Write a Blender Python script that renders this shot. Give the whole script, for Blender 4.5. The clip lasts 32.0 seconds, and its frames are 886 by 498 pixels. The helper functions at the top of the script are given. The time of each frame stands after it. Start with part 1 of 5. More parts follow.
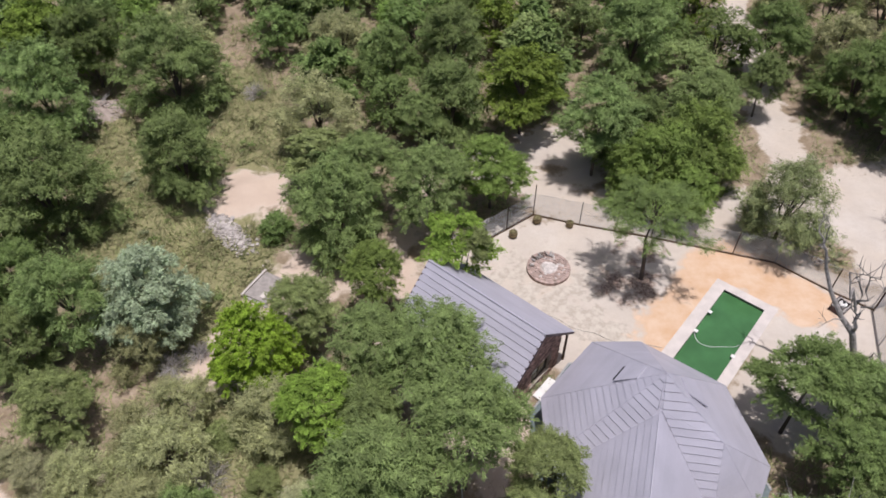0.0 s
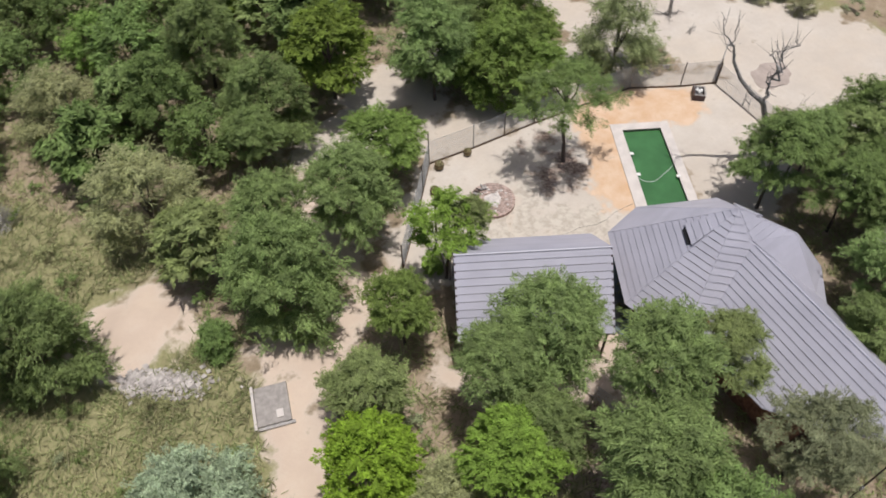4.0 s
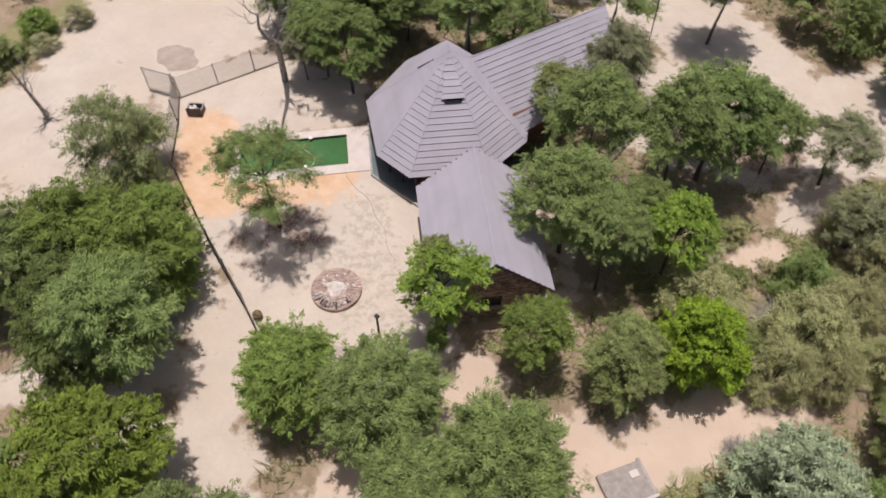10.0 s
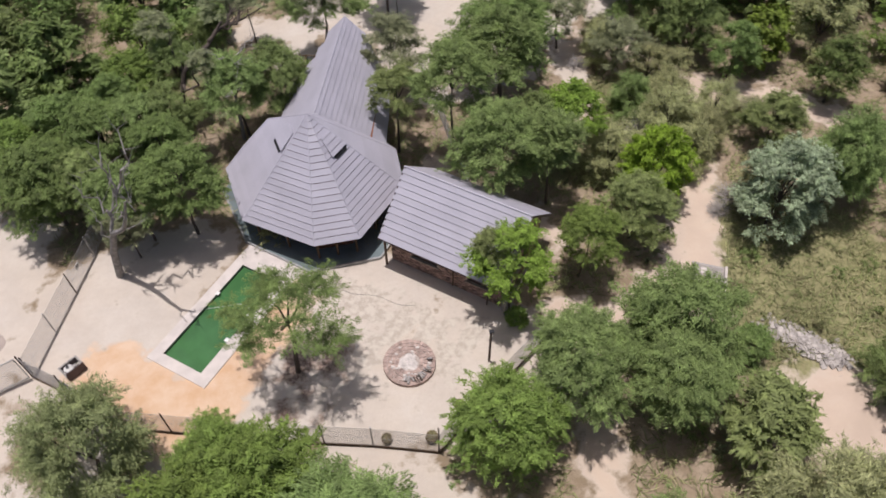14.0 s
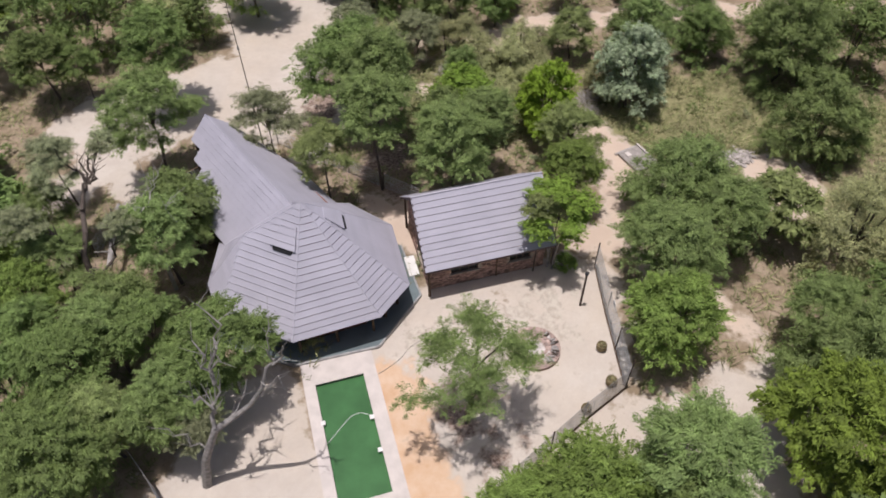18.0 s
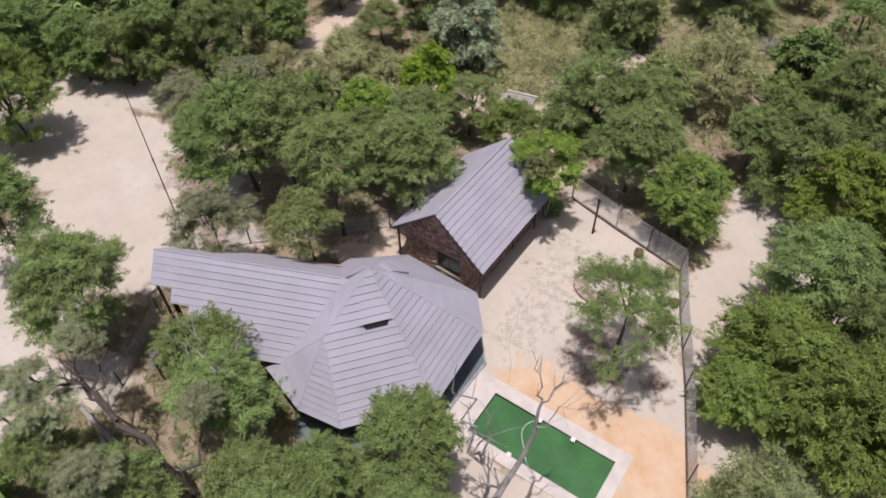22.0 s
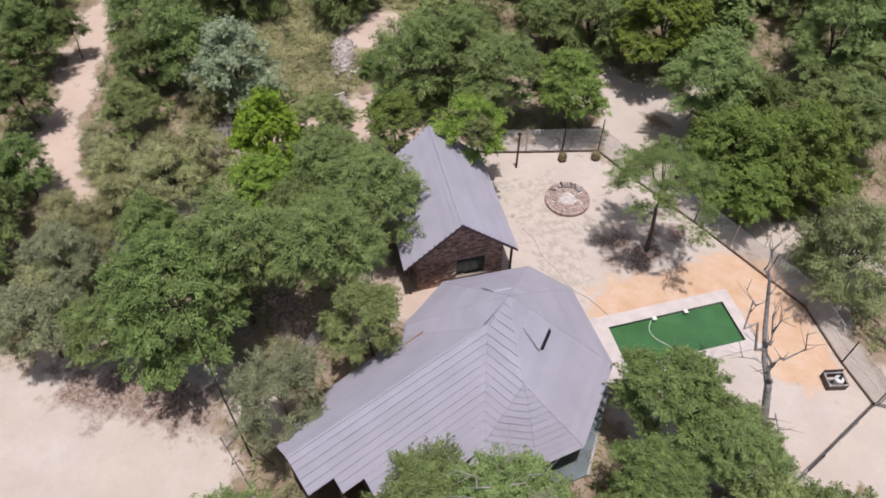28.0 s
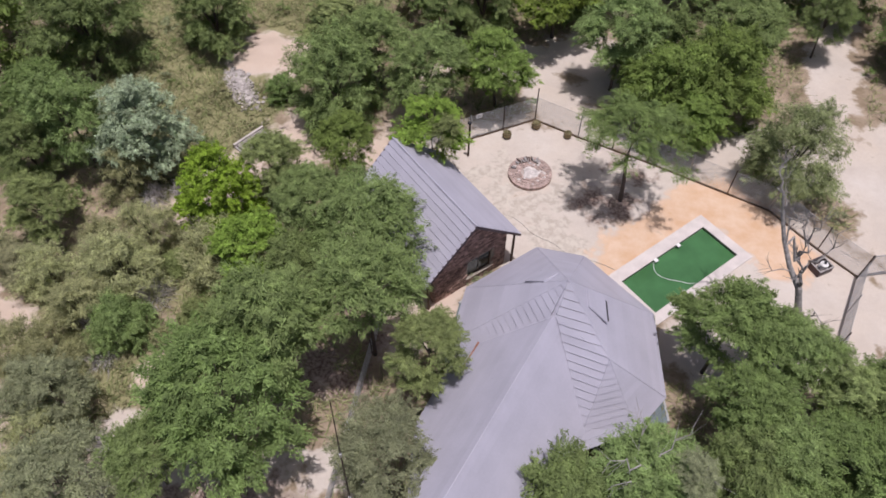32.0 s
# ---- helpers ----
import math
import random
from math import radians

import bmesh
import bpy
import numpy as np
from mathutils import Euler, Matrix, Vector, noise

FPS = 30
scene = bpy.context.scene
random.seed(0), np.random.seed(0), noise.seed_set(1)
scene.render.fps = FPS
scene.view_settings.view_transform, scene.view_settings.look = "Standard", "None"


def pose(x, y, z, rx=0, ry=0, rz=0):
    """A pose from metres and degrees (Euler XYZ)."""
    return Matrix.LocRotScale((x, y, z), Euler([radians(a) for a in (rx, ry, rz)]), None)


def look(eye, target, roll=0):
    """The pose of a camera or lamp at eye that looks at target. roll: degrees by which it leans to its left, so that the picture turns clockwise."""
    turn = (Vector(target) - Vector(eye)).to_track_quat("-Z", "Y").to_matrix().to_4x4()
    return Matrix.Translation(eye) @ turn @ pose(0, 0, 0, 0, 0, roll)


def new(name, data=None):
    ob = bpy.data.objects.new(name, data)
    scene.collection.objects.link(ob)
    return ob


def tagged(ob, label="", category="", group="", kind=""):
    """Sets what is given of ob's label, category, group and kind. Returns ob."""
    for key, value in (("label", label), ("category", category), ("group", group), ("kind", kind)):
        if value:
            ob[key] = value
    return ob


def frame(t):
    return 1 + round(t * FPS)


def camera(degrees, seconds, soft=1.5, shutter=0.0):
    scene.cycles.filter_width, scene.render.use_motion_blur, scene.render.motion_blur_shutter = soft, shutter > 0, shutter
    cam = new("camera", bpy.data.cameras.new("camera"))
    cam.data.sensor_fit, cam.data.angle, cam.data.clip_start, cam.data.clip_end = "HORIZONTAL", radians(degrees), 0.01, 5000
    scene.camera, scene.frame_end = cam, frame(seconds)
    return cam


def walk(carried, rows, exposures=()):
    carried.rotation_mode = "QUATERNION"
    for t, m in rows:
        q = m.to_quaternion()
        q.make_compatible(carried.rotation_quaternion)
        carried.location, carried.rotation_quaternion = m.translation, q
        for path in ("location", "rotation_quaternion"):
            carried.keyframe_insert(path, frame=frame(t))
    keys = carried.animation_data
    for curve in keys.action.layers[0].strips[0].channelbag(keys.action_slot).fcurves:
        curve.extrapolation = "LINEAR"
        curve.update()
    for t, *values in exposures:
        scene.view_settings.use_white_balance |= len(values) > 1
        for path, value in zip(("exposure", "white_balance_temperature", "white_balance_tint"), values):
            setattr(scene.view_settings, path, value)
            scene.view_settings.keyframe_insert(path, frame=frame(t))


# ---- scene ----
cam = camera(63.8, 32.0, soft=1.7, shutter=0.45)
METRES, EYE, TILT, LEAN, TURN = 154.0, 34.0, -45.7, 0.0, 0.0
ROWS = [
    (0.0, 0.0, 0.0, 0.0, 0.0, 0.0, -0.0),
    (0.5, -0.0091, 0.0023, 0.0018, -2.01, -0.62, 2.07),
    (1.0, -0.0222, 0.0065, 0.0044, -4.96, -1.48, 5.31),
    (1.5, -0.036, 0.0114, 0.0084, -8.26, -2.56, 9.01),
    (2.0, -0.0522, 0.0186, 0.0146, -12.49, -4.21, 13.61),
    (2.5, -0.0662, 0.0261, 0.0219, -16.94, -6.14, 17.77),
    (3.0, -0.0799, 0.0356, 0.0311, -22.2, -8.82, 22.34),
    (3.5, -0.0914, 0.0451, 0.0404, -27.33, -11.65, 26.37),
    (4.0, -0.1023, 0.0567, 0.0511, -33.5, -15.27, 30.53),
    (4.5, -0.1104, 0.0678, 0.0621, -40.29, -19.63, 34.48),
    (7.0, -0.1249, 0.131, 0.1295, -91.18, -56.08, 46.06),
    (7.5, -0.1219, 0.1428, 0.1417, -102.33, -64.04, 45.33),
    (8.0, -0.1168, 0.1557, 0.1547, -113.76, -71.89, 43.34),
    (8.5, -0.1097, 0.1665, 0.166, -123.38, -78.16, 40.73),
    (9.0, -0.1008, 0.1783, 0.1776, -132.58, -83.59, 37.1),
    (9.5, -0.0906, 0.1882, 0.1879, -140.25, -87.72, 33.24),
    (10.0, -0.0781, 0.1982, 0.1984, -147.47, -91.07, 28.83),
    (10.5, -0.0647, 0.2064, 0.2067, -153.51, -93.54, 24.56),
    (11.0, -0.0487, 0.2154, 0.2144, -159.5, -95.28, 19.61),
    (11.5, -0.0329, 0.2212, 0.2204, -164.62, -96.59, 15.02),
    (12.0, -0.0149, 0.2268, 0.226, -169.82, -97.22, 10.05),
    (12.5, 0.0025, 0.2306, 0.2298, -174.46, -97.39, 5.41),
    (13.0, 0.0211, 0.2334, 0.2322, -179.43, -97.17, 0.62),
    (13.5, 0.0382, 0.2337, 0.2334, -183.99, -96.64, -3.63),
    (14.0, 0.058, 0.2325, 0.2329, -188.6, -95.74, -8.32),
    (14.5, 0.0758, 0.2302, 0.2314, -192.74, -94.54, -12.42),
    (16.5, 0.1447, 0.2094, 0.2092, -210.64, -86.69, -27.4),
    (17.0, 0.1594, 0.2008, 0.2004, -215.77, -83.92, -30.75),
    (17.5, 0.1714, 0.1926, 0.1914, -220.7, -81.09, -33.55),
    (18.0, 0.1827, 0.1827, 0.1809, -226.47, -77.63, -36.26),
    (18.5, 0.1923, 0.1728, 0.1698, -232.2, -73.99, -38.64),
    (19.0, 0.1998, 0.1614, 0.158, -238.68, -69.83, -40.74),
    (19.5, 0.2051, 0.1505, 0.1471, -244.85, -65.72, -42.27),
    (20.0, 0.2098, 0.1392, 0.1347, -251.67, -60.88, -43.65),
    (20.5, 0.2117, 0.1285, 0.1238, -257.9, -56.62, -44.43),
    (21.0, 0.2125, 0.1172, 0.112, -264.7, -51.85, -44.83),
    (21.5, 0.2117, 0.1068, 0.101, -270.98, -47.49, -44.93),
    (22.0, 0.2094, 0.0953, 0.0897, -277.66, -42.95, -44.67),
    (22.5, 0.206, 0.0851, 0.0801, -283.5, -39.12, -44.07),
    (23.0, 0.2013, 0.0746, 0.0696, -289.64, -35.08, -43.25),
    (23.5, 0.1964, 0.0662, 0.0608, -294.86, -31.69, -42.16),
    (24.0, 0.1897, 0.0576, 0.0514, -300.66, -28.14, -40.63),
    (24.5, 0.1829, 0.0499, 0.0436, -305.61, -25.0, -39.02),
    (25.0, 0.1747, 0.0421, 0.0359, -310.56, -22.0, -37.17),
    (25.5, 0.1665, 0.0358, 0.0298, -315.02, -19.55, -35.11),
    (27.5, 0.128, 0.0155, 0.0076, -330.36, -12.33, -26.71),
    (28.0, 0.1191, 0.0122, 0.0041, -333.44, -11.19, -24.49),
    (28.5, 0.1109, 0.0096, 0.0007, -336.1, -10.24, -22.43),
    (29.0, 0.1021, 0.0071, -0.0019, -338.79, -9.49, -20.24),
    (29.5, 0.0943, 0.005, -0.0038, -341.06, -8.93, -18.35),
    (30.0, 0.0861, 0.0031, -0.0053, -343.25, -8.49, -16.46),
    (30.5, 0.0789, 0.0017, -0.0062, -345.13, -8.17, -14.86),
    (31.0, 0.0714, 0.0005, -0.0065, -347.08, -7.94, -13.09),
    (31.5, 0.0647, -0.0002, -0.0065, -348.69, -7.73, -11.63),
    (32.0, 0.0579, -0.0009, -0.0067, -350.34, -7.58, -10.09),
]
walk(cam, [(t, pose(0, 0, EYE, TILT, LEAN, TURN) @ pose(METRES * x, METRES * y, METRES * z, 90 + pitch, roll, yaw)) for t, x, y, z, yaw, pitch, roll in ROWS],
     # the white balance drifts as the camera swings round
     [(0, -0.28, 6320, 14), (3, -0.34, 6430, 9), (7, -0.34, 6500, 8), (9, -0.34, 6850, 15), (11, -0.34, 6900, 16), (13, -0.34, 6550, 14), (18, -0.34, 6500, 14), (23, -0.34, 6500, 16), (29, -0.34, 6350, 17), (32, -0.37, 6270, 18)])

# ---- world, sun ----
world = bpy.data.worlds.new("sky")
scene.world = world
world.use_nodes = True
wn = world.node_tree.nodes
sky = wn.new("ShaderNodeTexSky")
sky.sky_type, sky.sun_disc = "NISHITA", False
SUN_EL, SUN_AZ = 84.5, 131.0  # degrees; azimuth clockwise from +y
sky.sun_elevation, sky.sun_rotation = radians(SUN_EL), radians(SUN_AZ)
sky.air_density, sky.dust_density = 0.6, 3.0
world.node_tree.links.new(sky.outputs[0], wn["Background"].inputs[0])
wn["Background"].inputs[1].default_value = 0.108
sun = new("sun", bpy.data.lights.new("sun", "SUN"))
sun.data.energy, sun.data.angle, sun.data.color = 4.3, radians(0.53), (1.0, 0.965, 0.95)
ce = math.cos(radians(SUN_EL))
sun_from = Vector((ce * math.sin(radians(SUN_AZ)), ce * math.cos(radians(SUN_AZ)), math.sin(radians(SUN_EL))))
sun.matrix_world = look(sun_from * 200, (0, 0, 0))


# ---- materials ----
def mat(name, base, rough=0.8, metal=0.0, scale=3.0, vary=0.25, fine=40.0, fine_vary=0.12, bump=0.2, dark=None, rand=0.0, spec=0.3, island=0.0, translucent=0.0, coord="Object"):
    """A plain surface with large stains, fine grain and relief."""
    m = bpy.data.materials.new(name)
    m.use_nodes = True
    nt = m.node_tree
    b = nt.nodes["Principled BSDF"]
    b.inputs["Roughness"].default_value, b.inputs["Metallic"].default_value = rough, metal
    b.inputs["Specular IOR Level"].default_value = spec
    co = nt.nodes.new("ShaderNodeTexCoord").outputs[coord]
    big, small = nt.nodes.new("ShaderNodeTexNoise"), nt.nodes.new("ShaderNodeTexNoise")
    big.inputs["Scale"].default_value, big.inputs["Detail"].default_value = scale, 5
    small.inputs["Scale"].default_value, small.inputs["Detail"].default_value = fine, 3
    nt.links.new(co, big.inputs["Vector"]), nt.links.new(co, small.inputs["Vector"])
    mix = nt.nodes.new("ShaderNodeMix")
    mix.data_type = "RGBA"
    d = dark or tuple(c * (1 - vary) for c in base)
    mix.inputs[6].default_value, mix.inputs[7].default_value = (*d, 1), (*base, 1)
    ramp = nt.nodes.new("ShaderNodeMapRange")
    ramp.inputs[1].default_value, ramp.inputs[2].default_value = 0.35, 0.65
    nt.links.new(big.outputs["Fac"], ramp.inputs[0]), nt.links.new(ramp.outputs[0], mix.inputs[0])
    hsv = nt.nodes.new("ShaderNodeHueSaturation")
    nt.links.new(mix.outputs[2], hsv.inputs["Color"])
    val = nt.nodes.new("ShaderNodeMapRange")
    val.inputs[3].default_value, val.inputs[4].default_value = 1 - fine_vary, 1 + fine_vary
    nt.links.new(small.outputs["Fac"], val.inputs[0])
    last = val.outputs[0]
    for amount, node, socket in ((rand, "ShaderNodeObjectInfo", "Random"), (island, "ShaderNodeNewGeometry", "Random Per Island")):
        if amount:
            r = nt.nodes.new(node)
            mr = nt.nodes.new("ShaderNodeMapRange")
            mr.inputs[3].default_value, mr.inputs[4].default_value = 1 - amount, 1 + amount
            nt.links.new(r.outputs[socket], mr.inputs[0])
            mul = nt.nodes.new("ShaderNodeMath")
            mul.operation = "MULTIPLY"
            nt.links.new(last, mul.inputs[0]), nt.links.new(mr.outputs[0], mul.inputs[1])
            last = mul.outputs[0]
            if translucent and node == "ShaderNodeObjectInfo":
                hue = nt.nodes.new("ShaderNodeMapRange")
                hue.inputs[3].default_value, hue.inputs[4].default_value = 0.5 - amount * 0.075, 0.5 + amount * 0.02
                nt.links.new(r.outputs[socket], hue.inputs[0])
                nt.links.new(hue.outputs[0], hsv.inputs["Hue"])
    nt.links.new(last, hsv.inputs["Value"])
    nt.links.new(hsv.outputs[0], b.inputs["Base Color"])
    if bump:
        bp = nt.nodes.new("ShaderNodeBump")
        bp.inputs["Strength"].default_value, bp.inputs["Distance"].default_value = bump, 0.02
        nt.links.new(small.outputs["Fac"], bp.inputs["Height"]), nt.links.new(bp.outputs[0], b.inputs["Normal"])
    if translucent:
        tr = nt.nodes.new("ShaderNodeBsdfTranslucent")
        sh = nt.nodes.new("ShaderNodeMixShader")
        sh.inputs[0].default_value = translucent
        nt.links.new(hsv.outputs[0], tr.inputs[0])
        nt.links.new(b.outputs[0], sh.inputs[1]), nt.links.new(tr.outputs[0], sh.inputs[2])
        nt.links.new(sh.outputs[0], nt.nodes["Material Output"].inputs[0])
    return m


def leaf(name, base, vary=0.5):
    return mat(name, base, rough=0.65, scale=4.5, vary=vary, fine=6, fine_vary=0.2, bump=0, rand=0.2, island=0.3, translucent=0.3, spec=0.25)


M_ROOF = mat("roof_coated_steel", (0.44, 0.425, 0.485), rough=0.45, scale=0.6, vary=0.1, fine=9, fine_vary=0.05, bump=0.05, rand=0.035, spec=0.5)
M_LIP = mat("dark_joint_shade", (0.17, 0.16, 0.18), rough=0.6, scale=3, vary=0.3)
M_DARK = mat("near_black_fill", (0.02, 0.02, 0.022), rough=0.9, bump=0)
M_BRICK = mat("face_brick", (0.26, 0.12, 0.08), rough=0.85, scale=5, vary=0.45, fine=60, rand=0.3)
M_MORTAR = mat("mortar", (0.42, 0.36, 0.30), rough=0.95)
M_TIMBER = mat("weathered_timber", (0.13, 0.085, 0.055), rough=0.8, scale=3, fine=50)
M_FASCIA = mat("dark_fascia", (0.11, 0.08, 0.085), rough=0.6)
M_CONC = mat("pale_concrete", (0.62, 0.56, 0.52), rough=0.85, scale=1.4, vary=0.14, fine=30, rand=0.04)
M_SLATE = mat("veranda_floor", (0.16, 0.20, 0.21), rough=0.35, scale=0.8, fine=14, rand=0.1, spec=0.5)
M_WHITE = mat("white_paint", (0.8, 0.78, 0.75), rough=0.6, scale=2, vary=0.1)
M_POOLWALL = mat("pool_plaster", (0.10, 0.17, 0.09), rough=0.6)
M_STEEL = mat("galvanised_steel", (0.42, 0.42, 0.42), rough=0.5, metal=0.6)
M_MESH = mat("galvanised_wire", (0.60, 0.60, 0.60), rough=0.6, bump=0)
M_RUST = mat("rusty_post", (0.10, 0.07, 0.055), rough=0.8)
M_BARK = mat("bark", (0.115, 0.092, 0.078), rough=0.95, scale=6, fine=40, bump=0.5)
M_DEAD = mat("bleached_deadwood", (0.42, 0.39, 0.37), rough=0.9, scale=5, fine=40, bump=0.4)
M_SNAG = mat("grey_deadwood", (0.36, 0.335, 0.315), rough=0.9, scale=5, vary=0.45, fine=40, bump=0.4)
M_STONE = mat("grey_rubble", (0.36, 0.325, 0.30), rough=0.9, scale=4, fine=40, rand=0.25, island=0.3)
M_BED = mat("ashy_pit_bed", (0.52, 0.44, 0.39), rough=0.95, scale=3.5, vary=0.45, fine=22, fine_vary=0.3)
M_PITBRICK = mat("paving_brick", (0.45, 0.335, 0.29), rough=0.9, scale=4, fine=50, rand=0.2)
M_ASH = mat("pale_ash", (0.66, 0.60, 0.56), rough=0.95, scale=3.5, vary=0.3, fine=30, fine_vary=0.25)
M_HEAP = mat("pinkish_sand_heap", (0.44, 0.365, 0.32), rough=0.95, scale=1.5, vary=0.18, fine=14, fine_vary=0.15)
M_POT = mat("terracotta_pot", (0.21, 0.16, 0.085), rough=0.8)
M_HOSE = mat("white_hose", (0.78, 0.80, 0.78), rough=0.5, bump=0)
M_BLACK = mat("black_plastic", (0.03, 0.03, 0.035), rough=0.5)
M_STRAW = mat("dry_grass", (0.40, 0.37, 0.20), rough=0.9, bump=0, scale=0.3, vary=0.4, island=0.35, translucent=0.2)
M_GRASS = mat("bush_grass", (0.30, 0.34, 0.14), rough=0.9, bump=0, scale=0.3, vary=0.4, island=0.35, translucent=0.2)
LEAF = {
    "mid": leaf("acacia_leaf", (0.283, 0.385, 0.132)),
    "dark": leaf("dark_thorn_leaf", (0.235, 0.335, 0.104)),
    "lush": leaf("lush_acacia_leaf", (0.266, 0.395, 0.092)),
    "green": leaf("fresh_green_leaf", (0.255, 0.38, 0.062)),
    "bright": leaf("lime_green_leaf", (0.30, 0.455, 0.047)),
    "olive": leaf("olive_bush_leaf", (0.475, 0.50, 0.24)),
    "scrub": leaf("scrub_twig_leaf", (0.51, 0.525, 0.29)),
    "silver": leaf("silver_leaf", (0.49, 0.60, 0.38)),
    "thin": leaf("thin_grey_leaf", (0.36, 0.43, 0.19)),
    "pale": leaf("pale_leaf", (0.39, 0.435, 0.24)),
    "light": leaf("light_green_leaf", (0.333, 0.418, 0.152)),
}


# ---- building helpers ----
def part(name, bm, material, parent=None, label=""):
    me = bpy.data.meshes.new(name)
    if isinstance(bm, tuple):
        me.from_pydata(*bm)
    else:
        bm.to_mesh(me)
        bm.free()
    if material:
        me.materials.append(material)
    ob = new(name, me)
    if parent is not None:
        ob.parent = parent
    return tagged(ob, label)


def thing(name, at, label, category, group="", kind="", turn=0.0):
    ob = new(name)
    ob.empty_display_size = 0.2
    ob.matrix_basis = pose(*at, 0, 0, turn)
    return tagged(ob, label, category, group, kind)


def box(bm, x0, x1, y0, y1, z0, z1, m=None):
    vs = [bm.verts.new((x, y, z)) for z in (z0, z1) for x, y in ((x0, y0), (x1, y0), (x1, y1), (x0, y1))]
    for f in ((3, 2, 1, 0), (4, 5, 6, 7), (0, 1, 5, 4), (1, 2, 6, 5), (2, 3, 7, 6), (3, 0, 4, 7)):
        bm.faces.new([vs[i] for i in f])
    if m is not None:
        bmesh.ops.transform(bm, matrix=m, verts=vs)
    return vs


def boxes(*rows, bevel=0.0):
    bm = bmesh.new()
    for r in rows:
        box(bm, *r)
    if bevel:
        bmesh.ops.bevel(bm, geom=bm.edges[:], offset=bevel, segments=1, affect="EDGES")
    return bm


def prism(points, z0, z1):
    """An upright prism over a polygon of (x, y)."""
    bm = bmesh.new()
    lo = [bm.verts.new((x, y, z0)) for x, y in points]
    hi = [bm.verts.new((x, y, z1)) for x, y in points]
    n = len(points)
    bm.faces.new(hi), bm.faces.new(lo[::-1])
    for i in range(n):
        bm.faces.new((lo[i], lo[(i + 1) % n], hi[(i + 1) % n], hi[i]))
    bmesh.ops.recalc_face_normals(bm, faces=bm.faces[:])
    return bm


def tube(points, radii, sides=7, bm=None):
    """A tapered, bent tube through the points."""
    bm = bm or bmesh.new()
    rings = []
    for i, p in enumerate(points):
        p = Vector(p)
        a = Vector(points[max(i - 1, 0)])
        b = Vector(points[min(i + 1, len(points) - 1)])
        q = (b - a).normalized().to_track_quat("Z", "Y")
        rings.append([bm.verts.new(p + q @ Vector((math.cos(k * math.tau / sides) * radii[i], math.sin(k * math.tau / sides) * radii[i], 0))) for k in range(sides)])
    for r, s in zip(rings, rings[1:]):
        for k in range(sides):
            bm.faces.new((r[k], r[(k + 1) % sides], s[(k + 1) % sides], s[k]))
    bm.faces.new(rings[-1]), bm.faces.new(rings[0][::-1])
    return bm


# ---- the ground: one sheet to the horizon ----
SAND_YARD = [(3, 31, 9, 33, 4.0), (9, 29, 20, 29, 5.0), (14, 33, 23, 29, 2.8), (22, 24, 24, 27, 4.0), (8, 26, 13, 25, 3.0), (1, 29, 4, 26, 1.5), (18, 21, 23, 22, 2.5)]
SAND_NORTH = [(2, 43.5, 8, 39, 2.0), (4, 42, 9.5, 45, 2.2), (8, 38, 22, 34, 1.8), (9.5, 40, 14.5, 46, 1.4), (20, 36, 27, 37, 3.0), (26, 40, 27, 50, 1.8), (27, 50, 29, 68, 1.6)]
SAND_EAST = [(31.6, 37, 31.8, 29, 4.8), (34, 27, 34, 20, 6.5), (28, 22, 28.4, 14, 1.4), (25.4, 22, 27.6, 27, 1.3), (39, 43.5, 33, 39, 2.2), (40, 15, 60, 5, 6.0)]
SAND_SOUTH = [(-6, 2, -13, -6, 5.0), (-3, 0, 6, -4, 4.5), (7, -2.4, 13.5, -1.4, 1.9), (9.2, 0, 10.6, 3.6, 1.5), (-2, 6, 2, 4, 2.5), (-12, -8, -16, -22, 4.0), (-6, 8, 2, 10, 1.0), (-17, -6, -14, 5.5, 2.0), (-9.6, 3.3, -9.6, 8.7, 1.4), (5, -7, 9.5, -6.8, 1.6)]
PATH_WEST = [(-17, 12, -23, 15, 1.6), (-23, 15, -31, 23, 1.4), (-31, 23, -44, 40, 1.3), (-12, 6, -17, 12, 1.8), (-15, 20, -12, 25, 1.5), (-12, 25, -10.5, 29, 1.6), (-10.5, 29, -5, 31, 1.2), (-8, 30, -4, 31.5, 1.0), (-9.3, 32, -7.8, 29.6, 1.6), (-2.4, 29.6, -4, 30.5, 1.1), (-2.6, 23.2, -3.6, 24.6, 0.7), (-2, 22, 3, 18, 0.9), (-14.6, 38.7, -13.4, 38.5, 2.7), (-15, 20, -17, 17, 0.7), (2, 17, 4, 21, 1.2), (-3, 31, -1, 40, 1.1), (-8.5, 14.6, -9.9, 12.4, 0.7), (-1.0, 14.2, -1.9, 15.1, 0.5)]
ORANGE = [(13.5, 26.5, 18.5, 32, 1.9), (19.5, 31.5, 22.5, 28.5, 1.9), (12.5, 25.5, 14, 27, 1.2)]
GRASSY = [(-16, 36, -14, 30, 4.0), (-20, 30, -24, 44, 4.0), (-14, 44, -18, 52, 3.5), (-13, 23, -16, 32, 2.5), (-5, 16, -12, 20, 3.0), (35, 43, 39, 42, 2.2), (39, 37, 40.5, 28, 2.0), (41.5, 20.5, 45, 15, 2.4), (-12, 12, -16, 16, 2.5)]
